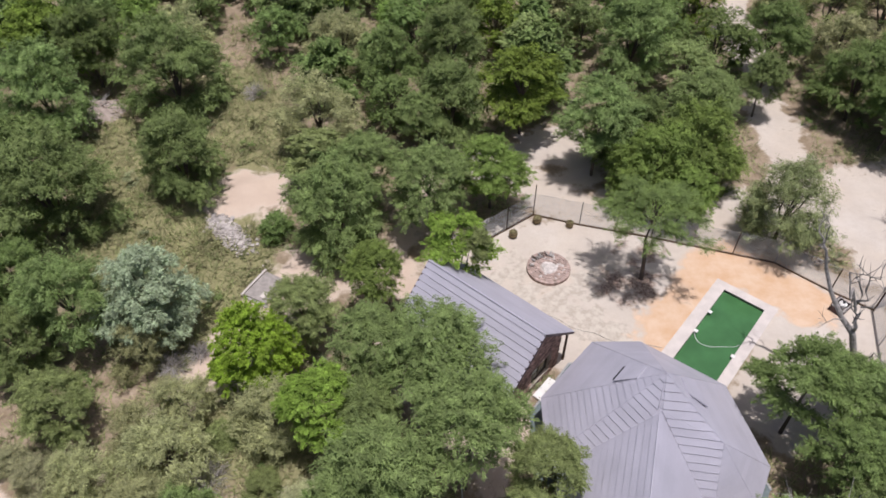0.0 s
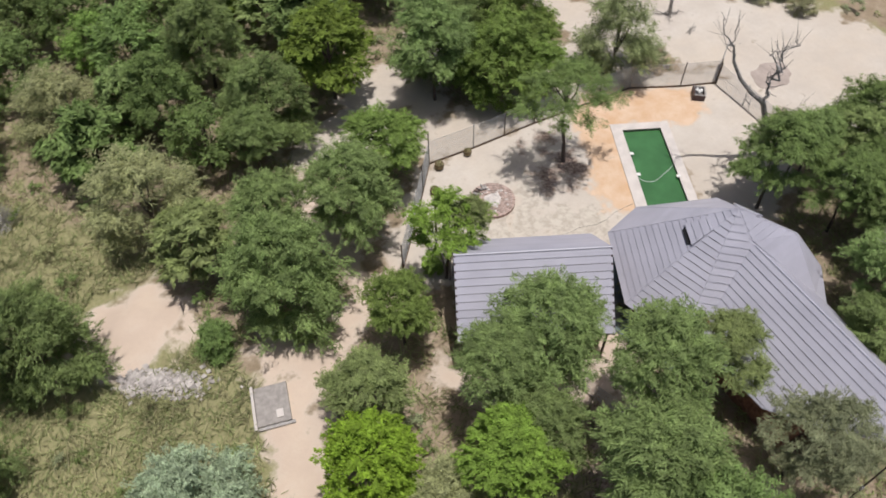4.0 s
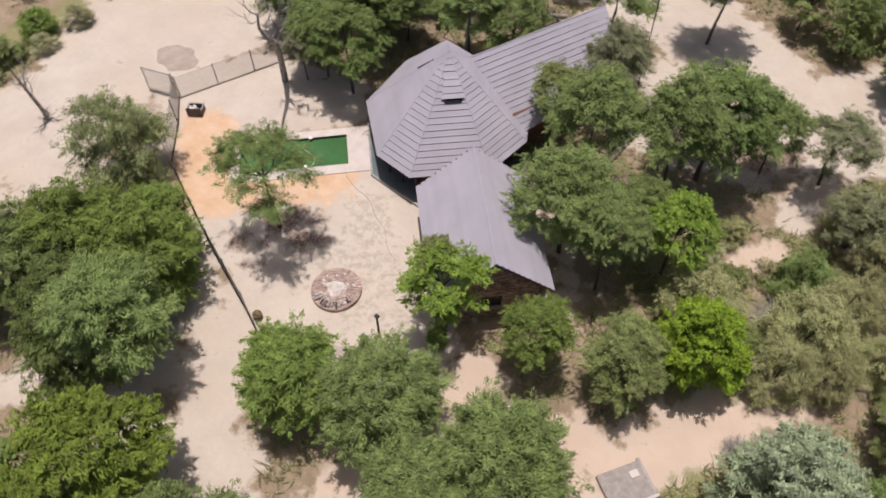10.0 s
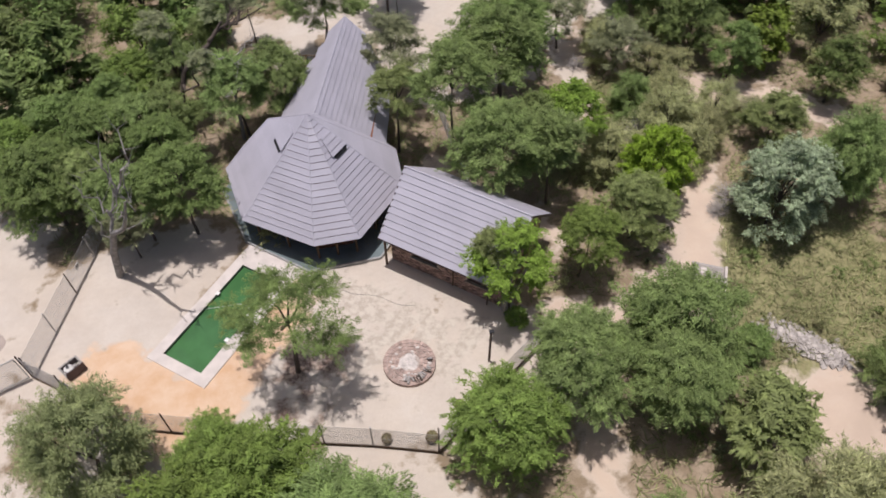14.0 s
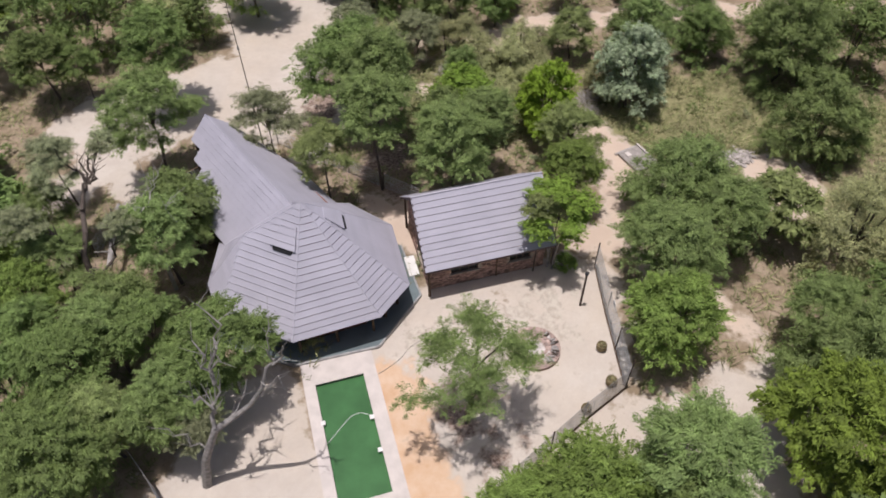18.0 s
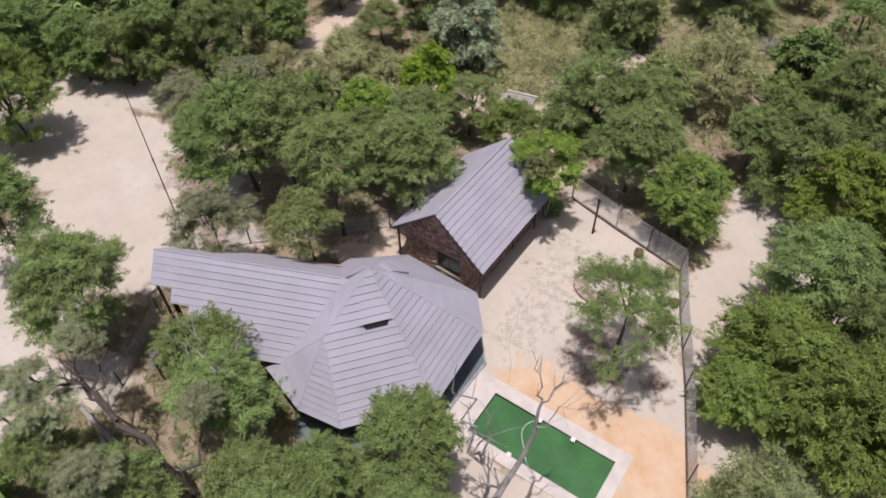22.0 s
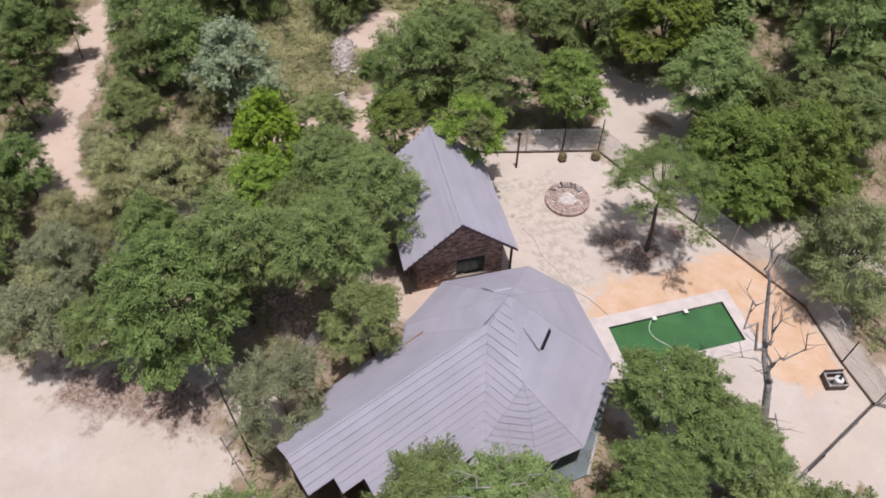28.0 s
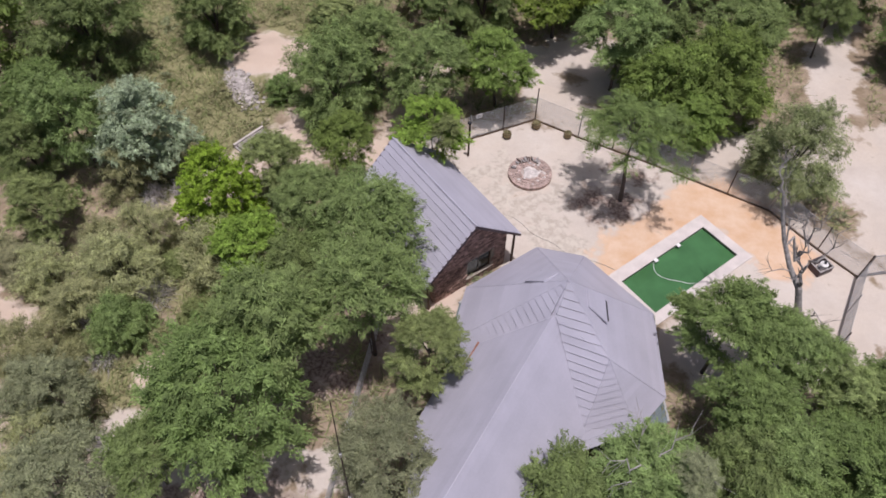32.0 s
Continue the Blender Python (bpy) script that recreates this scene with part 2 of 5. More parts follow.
# brown leaf litter under trees; by the yard tree it also paints cast shade
LITTER_SHADE = [(-3.5, 13.4, -2.8, 15.2, 1.4), (-2.4, 16.2, -1.2, 15.4, 1.3), (0.0, 15.4, 0.9, 14.2, 1.1), (-7.4, 5.2, -1.6, 7.6, 1.2), (0.2, 17.6, 0.8, 17.2, 0.6), (10.9, 29.9, 13.2, 30.1, 0.9), (-3.6, 13.2, -2.0, 14.0, 0.9), (-0.8, 14.6, 0.4, 13.8, 0.6), (12.6, 32.6, 13.4, 33, 0.4)]
SCALY = [(5.6, 29.4, 9.6, 26.2, 1.3), (9.4, 31.5, 9.0, 29, 0.8), (3.4, 30.4, 4.6, 31.5, 0.8), (19, 33.5, 23, 31.5, 0.9)]


def near(x, y, zones):
    """1 inside the capsules (x0, y0, x1, y1, r), 0 beyond, soft at the rim."""
    best = np.full(x.shape, -9.0)
    for x0, y0, x1, y1, r in zones:
        dx, dy = x1 - x0, y1 - y0
        k = np.clip(((x - x0) * dx + (y - y0) * dy) / (dx * dx + dy * dy), 0, 1)
        best = np.maximum(best, r - np.hypot(x - x0 - k * dx, y - y0 - k * dy))
    return best


def lumps(x, y, seed, size):
    """Smooth random hills of about that size, -1 to 1."""
    rng = np.random.default_rng(seed)
    out = np.zeros(x.shape)
    for _ in range(14):
        a, f, p = rng.uniform(0, math.tau), rng.uniform(0.5, 1.6) * math.tau / size, rng.uniform(0, math.tau)
        out += np.sin((x * math.cos(a) + y * math.sin(a)) * f + p)
    return out / 5


def make_ground():
    core = np.arange(-55, 76, 0.4)
    far = np.array([4, 10, 20, 40, 80, 160, 400, 1000, 2000.0])
    xs = np.concatenate([core[0] - far[::-1], core, core[-1] + far])
    ys = np.concatenate([core[0] - far[::-1], core, core[-1] + far])
    X, Y = np.meshgrid(xs, ys)
    wob = 0.7 * lumps(X, Y, 3, 3.0)
    sand = np.maximum.reduce([near(X, Y, z) for z in (SAND_YARD, SAND_NORTH, SAND_EAST, SAND_SOUTH, PATH_WEST)]) + wob
    orange = near(X, Y, ORANGE) + 0.5 * wob
    grass = near(X, Y, GRASSY) + 1.2 * wob
    litter_shade = near(X, Y, LITTER_SHADE) + 0.5 * wob
    scaly = near(X, Y, SCALY) + 0.5 * wob
    Z = 0.03 * lumps(X, Y, 5, 5.0)
    Z += 0.75 * np.exp(-(((X + 14.2) / 1.9) ** 2 + ((Y - 38.7) / 1.6) ** 2) * 1.2)
    Z[(np.abs(X - 14) < 13) & (np.abs(Y - 26) < 12)] *= 0.3
    # the pool is dug into the sheet
    u, v = to_pool(X, Y)
    hole = (u > -0.1) & (u < POOL_L + 0.1) & (v > -0.1) & (v < POOL_W + 0.1)
    nx, ny = len(xs), len(ys)
    verts = np.stack([X, Y, Z], -1).reshape(-1, 3)
    idx = np.arange(nx * ny).reshape(ny, nx)
    faces = np.stack([idx[:-1, :-1], idx[:-1, 1:], idx[1:, 1:], idx[1:, :-1]], -1).reshape(-1, 4)
    keep = ~(hole[:-1, :-1] | hole[:-1, 1:] | hole[1:, 1:] | hole[1:, :-1]).reshape(-1)
    me = bpy.data.meshes.new("ground")
    me.from_pydata(verts.tolist(), [], faces[keep].tolist())
    for name, field in (("sand", sand), ("orange", orange), ("grass", grass), ("litter_shade", litter_shade), ("scaly", scaly), ("tan", near(X, Y, PATH_WEST) + wob)):
        at = me.attributes.new(name, "FLOAT", "POINT")
        at.data.foreach_set("value", np.clip(field * 0.5 + 0.5, -1, 1).astype(np.float32).ravel())
    me.shade_smooth()
    ob = new("ground", me)
    me.materials.append(ground_material())
    return tagged(ob, "dry sandy bush ground with pale tracks and sparse grass", "ground", kind="structure")


def ground_material():
    m = bpy.data.materials.new("bushveld_soil")
    m.use_nodes = True
    nt = m.node_tree
    b = nt.nodes["Principled BSDF"]
    b.inputs["Roughness"].default_value, b.inputs["Specular IOR Level"].default_value = 0.95, 0.15
    co = nt.nodes.new("ShaderNodeTexCoord").outputs["Object"]

    def noise_at(scale, detail=5, rough=0.6):
        n = nt.nodes.new("ShaderNodeTexNoise")
        n.inputs["Scale"].default_value, n.inputs["Detail"].default_value, n.inputs["Roughness"].default_value = scale, detail, rough
        nt.links.new(co, n.inputs["Vector"])
        return n.outputs["Fac"]

    def rng(v, a, b_, c=0.0, d=1.0):
        r = nt.nodes.new("ShaderNodeMapRange")
        for i, k in enumerate((a, b_, c, d)):
            r.inputs[i + 1].default_value = k
        nt.links.new(v, r.inputs[0])
        return r.outputs[0]

    def mixc(f, a, c):
        x = nt.nodes.new("ShaderNodeMix")
        x.data_type = "RGBA"
        nt.links.new(f, x.inputs[0])
        for s, v in ((x.inputs[6], a), (x.inputs[7], c)):
            if isinstance(v, tuple):
                s.default_value = (*v, 1)
            else:
                nt.links.new(v, s)
        return x.outputs[2]

    def mask(name, edge=0.18, amount=0.45):
        a = nt.nodes.new("ShaderNodeAttribute")
        a.attribute_name = name
        add = nt.nodes.new("ShaderNodeMath")
        add.operation = "ADD"
        nt.links.new(a.outputs["Fac"], add.inputs[0])
        nt.links.new(rng(mid, 0.3, 0.7, -amount, amount), add.inputs[1])
        return rng(add.outputs[0], 0.5 - edge, 0.5 + edge)

    big, mid, fine, grit = noise_at(0.16), noise_at(0.9, 6), noise_at(5.0, 6, 0.7), noise_at(28, 4, 0.7)
    soil = mixc(rng(mid, 0.35, 0.65), (0.255, 0.195, 0.13), (0.385, 0.305, 0.225))
    soil = mixc(rng(fine, 0.52, 0.7), soil, (0.20, 0.155, 0.105))
    grassy = mixc(rng(fine, 0.35, 0.65), (0.215, 0.21, 0.10), (0.315, 0.29, 0.155))
    soil = mixc(mask("grass", 0.3), soil, grassy)
    patch, blot = noise_at(0.45, 7, 0.65), noise_at(2.1, 6, 0.65)
    sand = mixc(rng(big, 0.35, 0.65), (0.564, 0.484, 0.399), (0.594, 0.537, 0.475))
    sand = mixc(rng(patch, 0.4, 0.68, 0.0, 0.75), sand, (0.495, 0.434, 0.375))
    sand = mixc(rng(blot, 0.45, 0.95, 0.0, 0.4), sand, (0.465, 0.386, 0.318))
    sand = mixc(rng(fine, 0.45, 0.85, 0.0, 0.3), sand, (0.455, 0.376, 0.304))
    sand = mixc(mask("tan", 0.45, 0.3), sand, mixc(rng(patch, 0.4, 0.6), (0.599, 0.479, 0.38), (0.554, 0.439, 0.352)))
    out = mixc(mask("sand"), soil, sand)
    out = mixc(mask("scaly", 0.1, 0.9), out, mixc(rng(blot, 0.42, 0.58), (0.565, 0.51, 0.435), (0.45, 0.39, 0.328)))
    ochre = mixc(rng(mid, 0.35, 0.65), (0.59, 0.385, 0.24), (0.66, 0.49, 0.355))
    out = mixc(mask("orange", 0.14, 0.3), out, ochre)
    # dark brown for leaf litter and the yard tree's painted shade
    out = mixc(mask("litter_shade", 0.3, 0.7), out, mixc(rng(fine, 0.4, 0.6), (0.16, 0.105, 0.08), (0.40, 0.315, 0.26)))
    out = mixc(rng(grit, 0.55, 0.85, 0.0, 0.3), out, (0.27, 0.21, 0.16))
    nt.links.new(out, b.inputs["Base Color"])
    bp = nt.nodes.new("ShaderNodeBump")
    bp.inputs["Strength"].default_value, bp.inputs["Distance"].default_value = 0.3, 0.06
    nt.links.new(fine, bp.inputs["Height"]), nt.links.new(bp.outputs[0], b.inputs["Normal"])
    return m


# the pool's own axes: origin at its corner by the veranda, u along, v across towards the fire pit
POOL_O, POOL_L, POOL_W = (15.35, 22.60), 6.88, 2.62
POOL_T = math.degrees(math.atan2(5.26, 4.42))


def to_pool(x, y):
    c, s = math.cos(radians(POOL_T)), math.sin(radians(POOL_T))
    dx, dy = x - POOL_O[0], y - POOL_O[1]
    return dx * c + dy * s, -dx * s + dy * c


ground = make_ground()


# ---- roofs: every course is a strip of its own ----
def slope(poly, material, parent, step=0.262, name="roof_course", z_floor=None, lift=0.038, gap=0.011):
    """Lays horizontal courses on a planar roof polygon (3D points), the lower edge of each proud of the next."""
    pts = [Vector(p) for p in poly]
    n = Vector((0, 0, 0))
    for i in range(1, len(pts) - 1):
        n += (pts[i] - pts[0]).cross(pts[i + 1] - pts[0])
    n.normalize()
    if n.z < 0:
        n = -n
    z0 = min(p.z for p in pts) if z_floor is None else z_floor
    top = max(p.z for p in pts)
    made, k = [], 0
    while z0 + k * step < top - 1e-4:
        a, b = z0 + k * step, z0 + (k + 1) * step
        band = clip(clip(pts, a + (gap if k else 0.0), 1), b, -1)
        k += 1
        if len(band) < 3:
            continue
        bm = bmesh.new()
        hi = [bm.verts.new(p + n * (0.012 + lift * (b - p.z) / step)) for p in band]
        lo = [bm.verts.new(p - n * 0.03) for p in band]
        m = len(band)
        bm.faces.new(hi), bm.faces.new(lo[::-1])
        # lower edge faces take a dark joint colour that also paints the lip's shade
        base = min(p.z for p in band)
        for i in range(m):
            f = bm.faces.new((lo[i], lo[(i + 1) % m], hi[(i + 1) % m], hi[i]))
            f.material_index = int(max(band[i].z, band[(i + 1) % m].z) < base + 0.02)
        bmesh.ops.remove_doubles(bm, verts=bm.verts[:], dist=1e-4)
        bmesh.ops.recalc_face_normals(bm, faces=bm.faces[:])
        ob = part(name, bm, material, parent)
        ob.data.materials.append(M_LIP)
        made.append(ob)
    return made


def clip(pts, z, side):
    """The part of a polygon above (side 1) or below (-1) the height z."""
    out = []
    for p, q in zip(pts, pts[1:] + pts[:1]):
        a, b = (p.z - z) * side, (q.z - z) * side
        if a >= 0:
            out.append(p)
        if (a > 0 > b) or (a < 0 < b):
            out.append(p + (q - p) * (a / (a - b)))
    res = []
    for p in out:
        if not res or (p - res[-1]).length > 1e-3:
            res.append(p)
    return res[:-1] if len(res) > 2 and (res[0] - res[-1]).length < 1e-3 else res


# ---- the main house ----
EAVE = 2.15
PEAK = (10.08, 18.38, 7.15)
V = {"v1": (14.84, 21.0), "v2": (10.93, 23.86), "v3": (8.28, 23.84), "v4": (5.1, 20.25), "v5": (5.05, 16.9), "v6": (8.0, 12.6), "v0": (15.72, 16.4), "v0b": (14.45, 17.6), "va": (14.5, 14.35)}
E = {k: (*p, EAVE) for k, p in V.items()}
GAB, JOIN, VAL = (12.5, 15.95, 5.25), (9.86, 17.1, 6.02), (12.05, 13.6, 2.8)
house = thing("house", (10, 18, 0), "stone and timber house under a grey faceted coated-steel roof", "house")
house_inv = pose(10, 18, 0).inverted()


def hpart(ob):
    """Takes a part built in world places under the house."""
    ob.parent = house
    ob.matrix_parent_inverse = house_inv
    return ob


def hslope(poly, lift=0.038):
    for o in slope(poly, M_ROOF, None, z_floor=EAVE, lift=lift, gap=0.014):
        hpart(o)


for a, b in (("v1", "v2"), ("v2", "v3"), ("v3", "v4"), ("v4", "v5"), ("v5", "v6")):
    hslope([E[a], E[b], PEAK])
hslope([PEAK, GAB, E["v0"], E["v1"]])
hslope([GAB, VAL, E["va"]]), hslope([GAB, E["va"], E["v0"]])
hslope([PEAK, GAB, JOIN]), hslope([GAB, VAL, JOIN])
hslope([PEAK, JOIN, E["v5"]], 0.03)
hslope([VAL, E["va"], (11.9, 12.6, EAVE)])
# the wing: its ridge runs from its prow into the hall's roof
TIP, RZ = Vector((6.72, 7.33, 0)), 6.05
RD = Vector((0.295, 0.9555, 0))
RQ = Vector((RD.y, -RD.x, 0))  # out to the pool side


def wing(s, q, z=None):
    p = TIP + RD * s + RQ * q
    return (p.x, p.y, RZ - 1.0 * abs(q) if z is None else z)


hslope([wing(0, 0), wing(0, 1.3), wing(1.2, 1.3), wing(1.2, 0)])
hslope([wing(1.2, 0), wing(1.2, 1.85), wing(2.25, 1.85), wing(2.25, 0)])
hslope([wing(2.25, 0), wing(2.25, 3.35), wing(8.3, 3.35), wing(10.8, 0)])
hslope([wing(0, 0), wing(10.8, 0), wing(9.5, -3.85), wing(4.0, -3.45), wing(2.0, -2.5), wing(0, -1.3)])
hpart(part("ridge_cap", tube([wing(-0.03, 0, RZ + 0.025), wing(10.0, 0, RZ + 0.025)], [0.04, 0.04], 6), M_ROOF))

for a, b in [(PEAK, E[k]) for k in ("v1", "v2", "v3", "v4", "v5")] + [(PEAK, GAB), (GAB, E["v0"])]:
    a, b = Vector(a) + Vector((0, 0, 0.02)), Vector(b) + Vector((0, 0, 0.025))
    hpart(part("hip_cap", tube([a, a.lerp(b, 0.5), b.lerp(a, 0.01)], [0.028, 0.03, 0.03], 6), M_ROOF))

# ---- outbuilding ----
OB_T = math.degrees(math.atan2(5.12, -5.93))  # its ridge's heading
OB_C = Vector((2.2, 24.45, 0))
outb = thing("outbuilding", (*OB_C,), "small brick outbuilding with a steep grey steel gable roof", "outbuilding", turn=OB_T)
HL, HW, ORZ, OEZ = 3.95, 3.2, 5.4, 2.5  # half length, half width of the roof, ridge and eave heights


def opart(name, bm, m, label="", under=None):
    return part(name, bm, m, under or outb, label)


for sgn in (-1, 1):
    slope([(-HL, 0, ORZ), (HL, 0, ORZ), (HL, sgn * HW, OEZ), (-HL, sgn * HW, OEZ)], M_ROOF, outb, step=0.2636)
opart("ridge_cap", tube([(-HL, 0, ORZ + 0.02), (HL, 0, ORZ + 0.02)], [0.055, 0.055], 8), M_ROOF)

# ---- pool ----
pool = thing("swimming_pool", (*POOL_O, 0), "rectangular swimming pool with green water and pale coping", "swimming pool", turn=POOL_T)
COP = 0.62
part("coping", boxes((-1.5, POOL_L + COP, POOL_W, POOL_W + COP + 0.12, -0.2, 0.06), (-1.5, POOL_L + COP, -COP, 0, -0.2, 0.06), (POOL_L, POOL_L + COP, 0, POOL_W, -0.2, 0.06), (-1.5, 0, 0, POOL_W, -0.2, 0.06)), M_CONC, pool)
part("basin", boxes((-0.02, 0, 0, POOL_W, -1.5, 0.0), (POOL_L, POOL_L + 0.02, 0, POOL_W, -1.5, 0.0), (0, POOL_L, -0.02, 0, -1.5, 0.0), (0, POOL_L, POOL_W, POOL_W + 0.02, -1.5, 0.0), (0, POOL_L, 0, POOL_W, -1.55, -1.5)), M_POOLWALL, pool)
M_WATER = mat("green_water", (0.066, 0.178, 0.066), rough=0.08, scale=0.6, vary=0.25, fine=3, fine_vary=0.05, bump=0.02, spec=0.5)
part("water", boxes((0, POOL_L, 0, POOL_W, -0.3, -0.16)), M_WATER, pool, "still green pool water")

# ---- trees ----
def crown_mesh(name, kind, seed, lobes, clumps, leaves, leaf_len, leaf_wid, shell=0.55, spread=0.1, skirt=0.55):
    """A unit crown (radius and half height 1): feathery leaf sprays on flattened lobes that step down from the top, with gaps between them."""
    rng = np.random.default_rng(seed)
    low = int(lobes * skirt)
    k = np.arange(lobes + low)
    top = k < lobes
    ang = k * 2.4 + rng.uniform(-0.45, 0.45, lobes + low)
    rad = np.where(top, np.sqrt((k + 0.5) / lobes) * 0.72, rng.uniform(0.5, 0.76, lobes + low))
    rad *= 1 + 0.16 * np.sin(ang * 2 + seed) * (rad > 0.4)
    high = np.where(top, 0.62 - 0.85 * (rad / 0.72) ** 2 + rng.normal(0, 0.12, lobes + low), rng.uniform(-0.8, -0.25, lobes + low))
    cen = np.stack([np.cos(ang) * rad, np.sin(ang) * rad, high], -1)
    size = rng.uniform(0.2, 0.38, lobes + low)
    which = rng.choice(lobes + low, clumps, p=size ** 2 / (size ** 2).sum())
    d = rng.normal(size=(clumps, 3))
    d[:, 2] = np.where(rng.random(clumps) < 0.86, np.abs(d[:, 2]), d[:, 2])
    d /= np.linalg.norm(d, axis=1)[:, None]
    flat = np.array([1, 1, 0.55])
    pos = cen[which] + d * flat * (size[which] * rng.uniform(shell, 1.0, clumps))[:, None]
    # each clump is a twig that grows out of its lobe, feathered with leaves
    twig = d * np.array([1, 1, 0.5]) + 0.3 * cen[which] + rng.normal(size=(clumps, 3)) * 0.3 + np.array([0, 0, 0.12])
    twig /= np.linalg.norm(twig, axis=1)[:, None]
    n = clumps * leaves
    axis, twig = np.repeat(d, leaves, 0), np.repeat(twig, leaves, 0)
    s = rng.uniform(-1, 1, n)[:, None]
    reach = np.repeat(spread * rng.uniform(0.7, 1.5, clumps), leaves)[:, None]
    off = twig * s * reach + rng.normal(size=(n, 3)) * (spread * (0.36 - 0.2 * s))
    p = np.repeat(pos, leaves, 0) + off - np.array([0, 0, 1.0]) * (s + 1) ** 2 * spread * 0.1
    face = axis * 0.45 + rng.normal(size=(n, 3)) * 0.33 + np.array([0, 0, 0.75])
    face /= np.linalg.norm(face, axis=1)[:, None]
    t = twig + rng.normal(size=(n, 3)) * 0.4
    t -= face * (t * face).sum(1)[:, None]
    t /= np.linalg.norm(t, axis=1)[:, None] + 1e-6
    w = np.cross(face, t)
    l = leaf_len * rng.uniform(0.6, 1.5, n)[:, None]
    h = leaf_wid * rng.uniform(0.6, 1.3, n)[:, None]
    tris = np.stack([p - t * l * 0.45 - w * h * 0.5, p - t * l * 0.35 + w * h * 0.5, p + t * l * 0.6], 1).reshape(-1, 3)
    wide = np.percentile(np.hypot(p[:, 0], p[:, 1]), 96)
    lo, hi = np.percentile(p[:, 2], 1), np.percentile(p[:, 2], 99.5)
    fit = lambda q: np.stack([q[:, 0] / wide, q[:, 1] / wide, (q[:, 2] - lo) / (hi - lo) * 2 - 1], -1)
    return leaf_object(name, fit(tris), LEAF[{"open": "green", "yard": "dark"}.get(kind, kind)], 3), fit(cen), size


def leaf_object(name, verts, material, sides=4):
    n = len(verts) // sides
    me = bpy.data.meshes.new(name)
    me.vertices.add(n * sides)
    me.vertices.foreach_set("co", verts.astype(np.float32).ravel())
    me.loops.add(n * sides)
    me.loops.foreach_set("vertex_index", np.arange(n * sides, dtype=np.int32))
    me.polygons.add(n)
    me.polygons.foreach_set("loop_start", (np.arange(n) * sides).astype(np.int32))
    me.update(calc_edges=True)
    me.materials.append(material)
    return me


def wood_mesh(cen, seed):
    """A unit trunk from z = 0 to 1, and limbs that leave its head at z = FORK and reach the crown's lobes."""
    rng = random.Random(seed)
    lean = [(rng.uniform(-0.05, 0.05), rng.uniform(-0.05, 0.05)) for _ in range(2)]
    trunk = tube([(lean[0][0] * 2, lean[0][1] * 2, -0.05), (*lean[0], 0.35), (*lean[1], 0.7), (0, 0, 1.03)], [0.048, 0.036, 0.03, 0.027], 7)
    limbs = []
    fork = Vector((0, 0, FORK))
    for c in cen[:6]:
        c = Vector(c)
        mid = fork.lerp(c, 0.5) + Vector((rng.uniform(-0.1, 0.1), rng.uniform(-0.1, 0.1), -0.1))
        limbs.append(tube([fork, mid, c], [0.024, 0.016, 0.005], 5))
    return trunk, limbs


FORK = -0.85
SHAPES = {
    # lobes, clumps, leaves, length, width, shell, spread, skirt
    "mid": (32, 640, 36, 0.080, 0.0175, 0.35, 0.115, 0.5),
    "dark": (30, 640, 36, 0.074, 0.0195, 0.4, 0.105, 0.55),
    "lush": (30, 640, 36, 0.074, 0.0200, 0.4, 0.105, 0.5),
    "green": (26, 600, 36, 0.066, 0.026, 0.5, 0.09, 0.5),
    "bright": (30, 900, 38, 0.056, 0.028, 0.55, 0.08, 0.9),
    "olive": (26, 400, 36, 0.080, 0.0150, 0.15, 0.14, 0.7),
    "scrub": (22, 420, 36, 0.085, 0.014, 0.1, 0.16, 0.8),
    "silver": (32, 900, 40, 0.056, 0.022, 0.5, 0.085, 0.85),
    "thin": (32, 720, 40, 0.066, 0.0150, 0.3, 0.12, 0.9),
    "pale": (26, 460, 46, 0.066, 0.0145, 0.25, 0.11, 0.4),
    "yard": (22, 420, 56, 0.047, 0.0105, 0.2, 0.095, 0.25),
    "open": (13, 340, 36, 0.064, 0.026, 0.25, 0.105, 0.6),
    "light": (30, 560, 42, 0.072, 0.0165, 0.35, 0.11, 0.4),
}
WORDS = {
    "mid": ("grey-green acacia tree with a feathery rounded crown", "tree", "acacia_tree"),
    "dark": ("dark green thorn tree with a dense crown", "tree", "thorn_tree"),
    "lush": ("lush green acacia tree with dense sunlit sprays", "tree", "lush_acacia_tree"),
    "scrub": ("tangled grey-green scrub bush with bare twigs", "bush", "scrub_bush"),
    "green": ("fresh green broad-leaved bush tree", "tree", "bush_tree"),
    "bright": ("bright lime-green rounded shrub tree", "tree", "lime_green_tree"),
    "olive": ("sparse olive-brown bush with dry twigs", "bush", "dry_bush"),
    "silver": ("silvery blue-green rounded tree in the grass", "tree", "silver_tree"),
    "thin": ("sparse grey-green acacia with feathery boughs down to the ground", "tree", "bushy_acacia_tree"),
    "pale": ("pale sparse acacia with thin see-through crown", "tree", "pale_acacia_tree"),
    "yard": ("slender acacia tree with a thin crown in the sandy yard", "tree", "yard_tree"),
    "open": ("slender tree with a loose fresh green crown and pale stems", "tree", "slender_tree"),
    "light": ("light green acacia tree with a soft crown", "tree", "light_acacia_tree"),
}
PROTO, FAR_PROTO = {}, {}
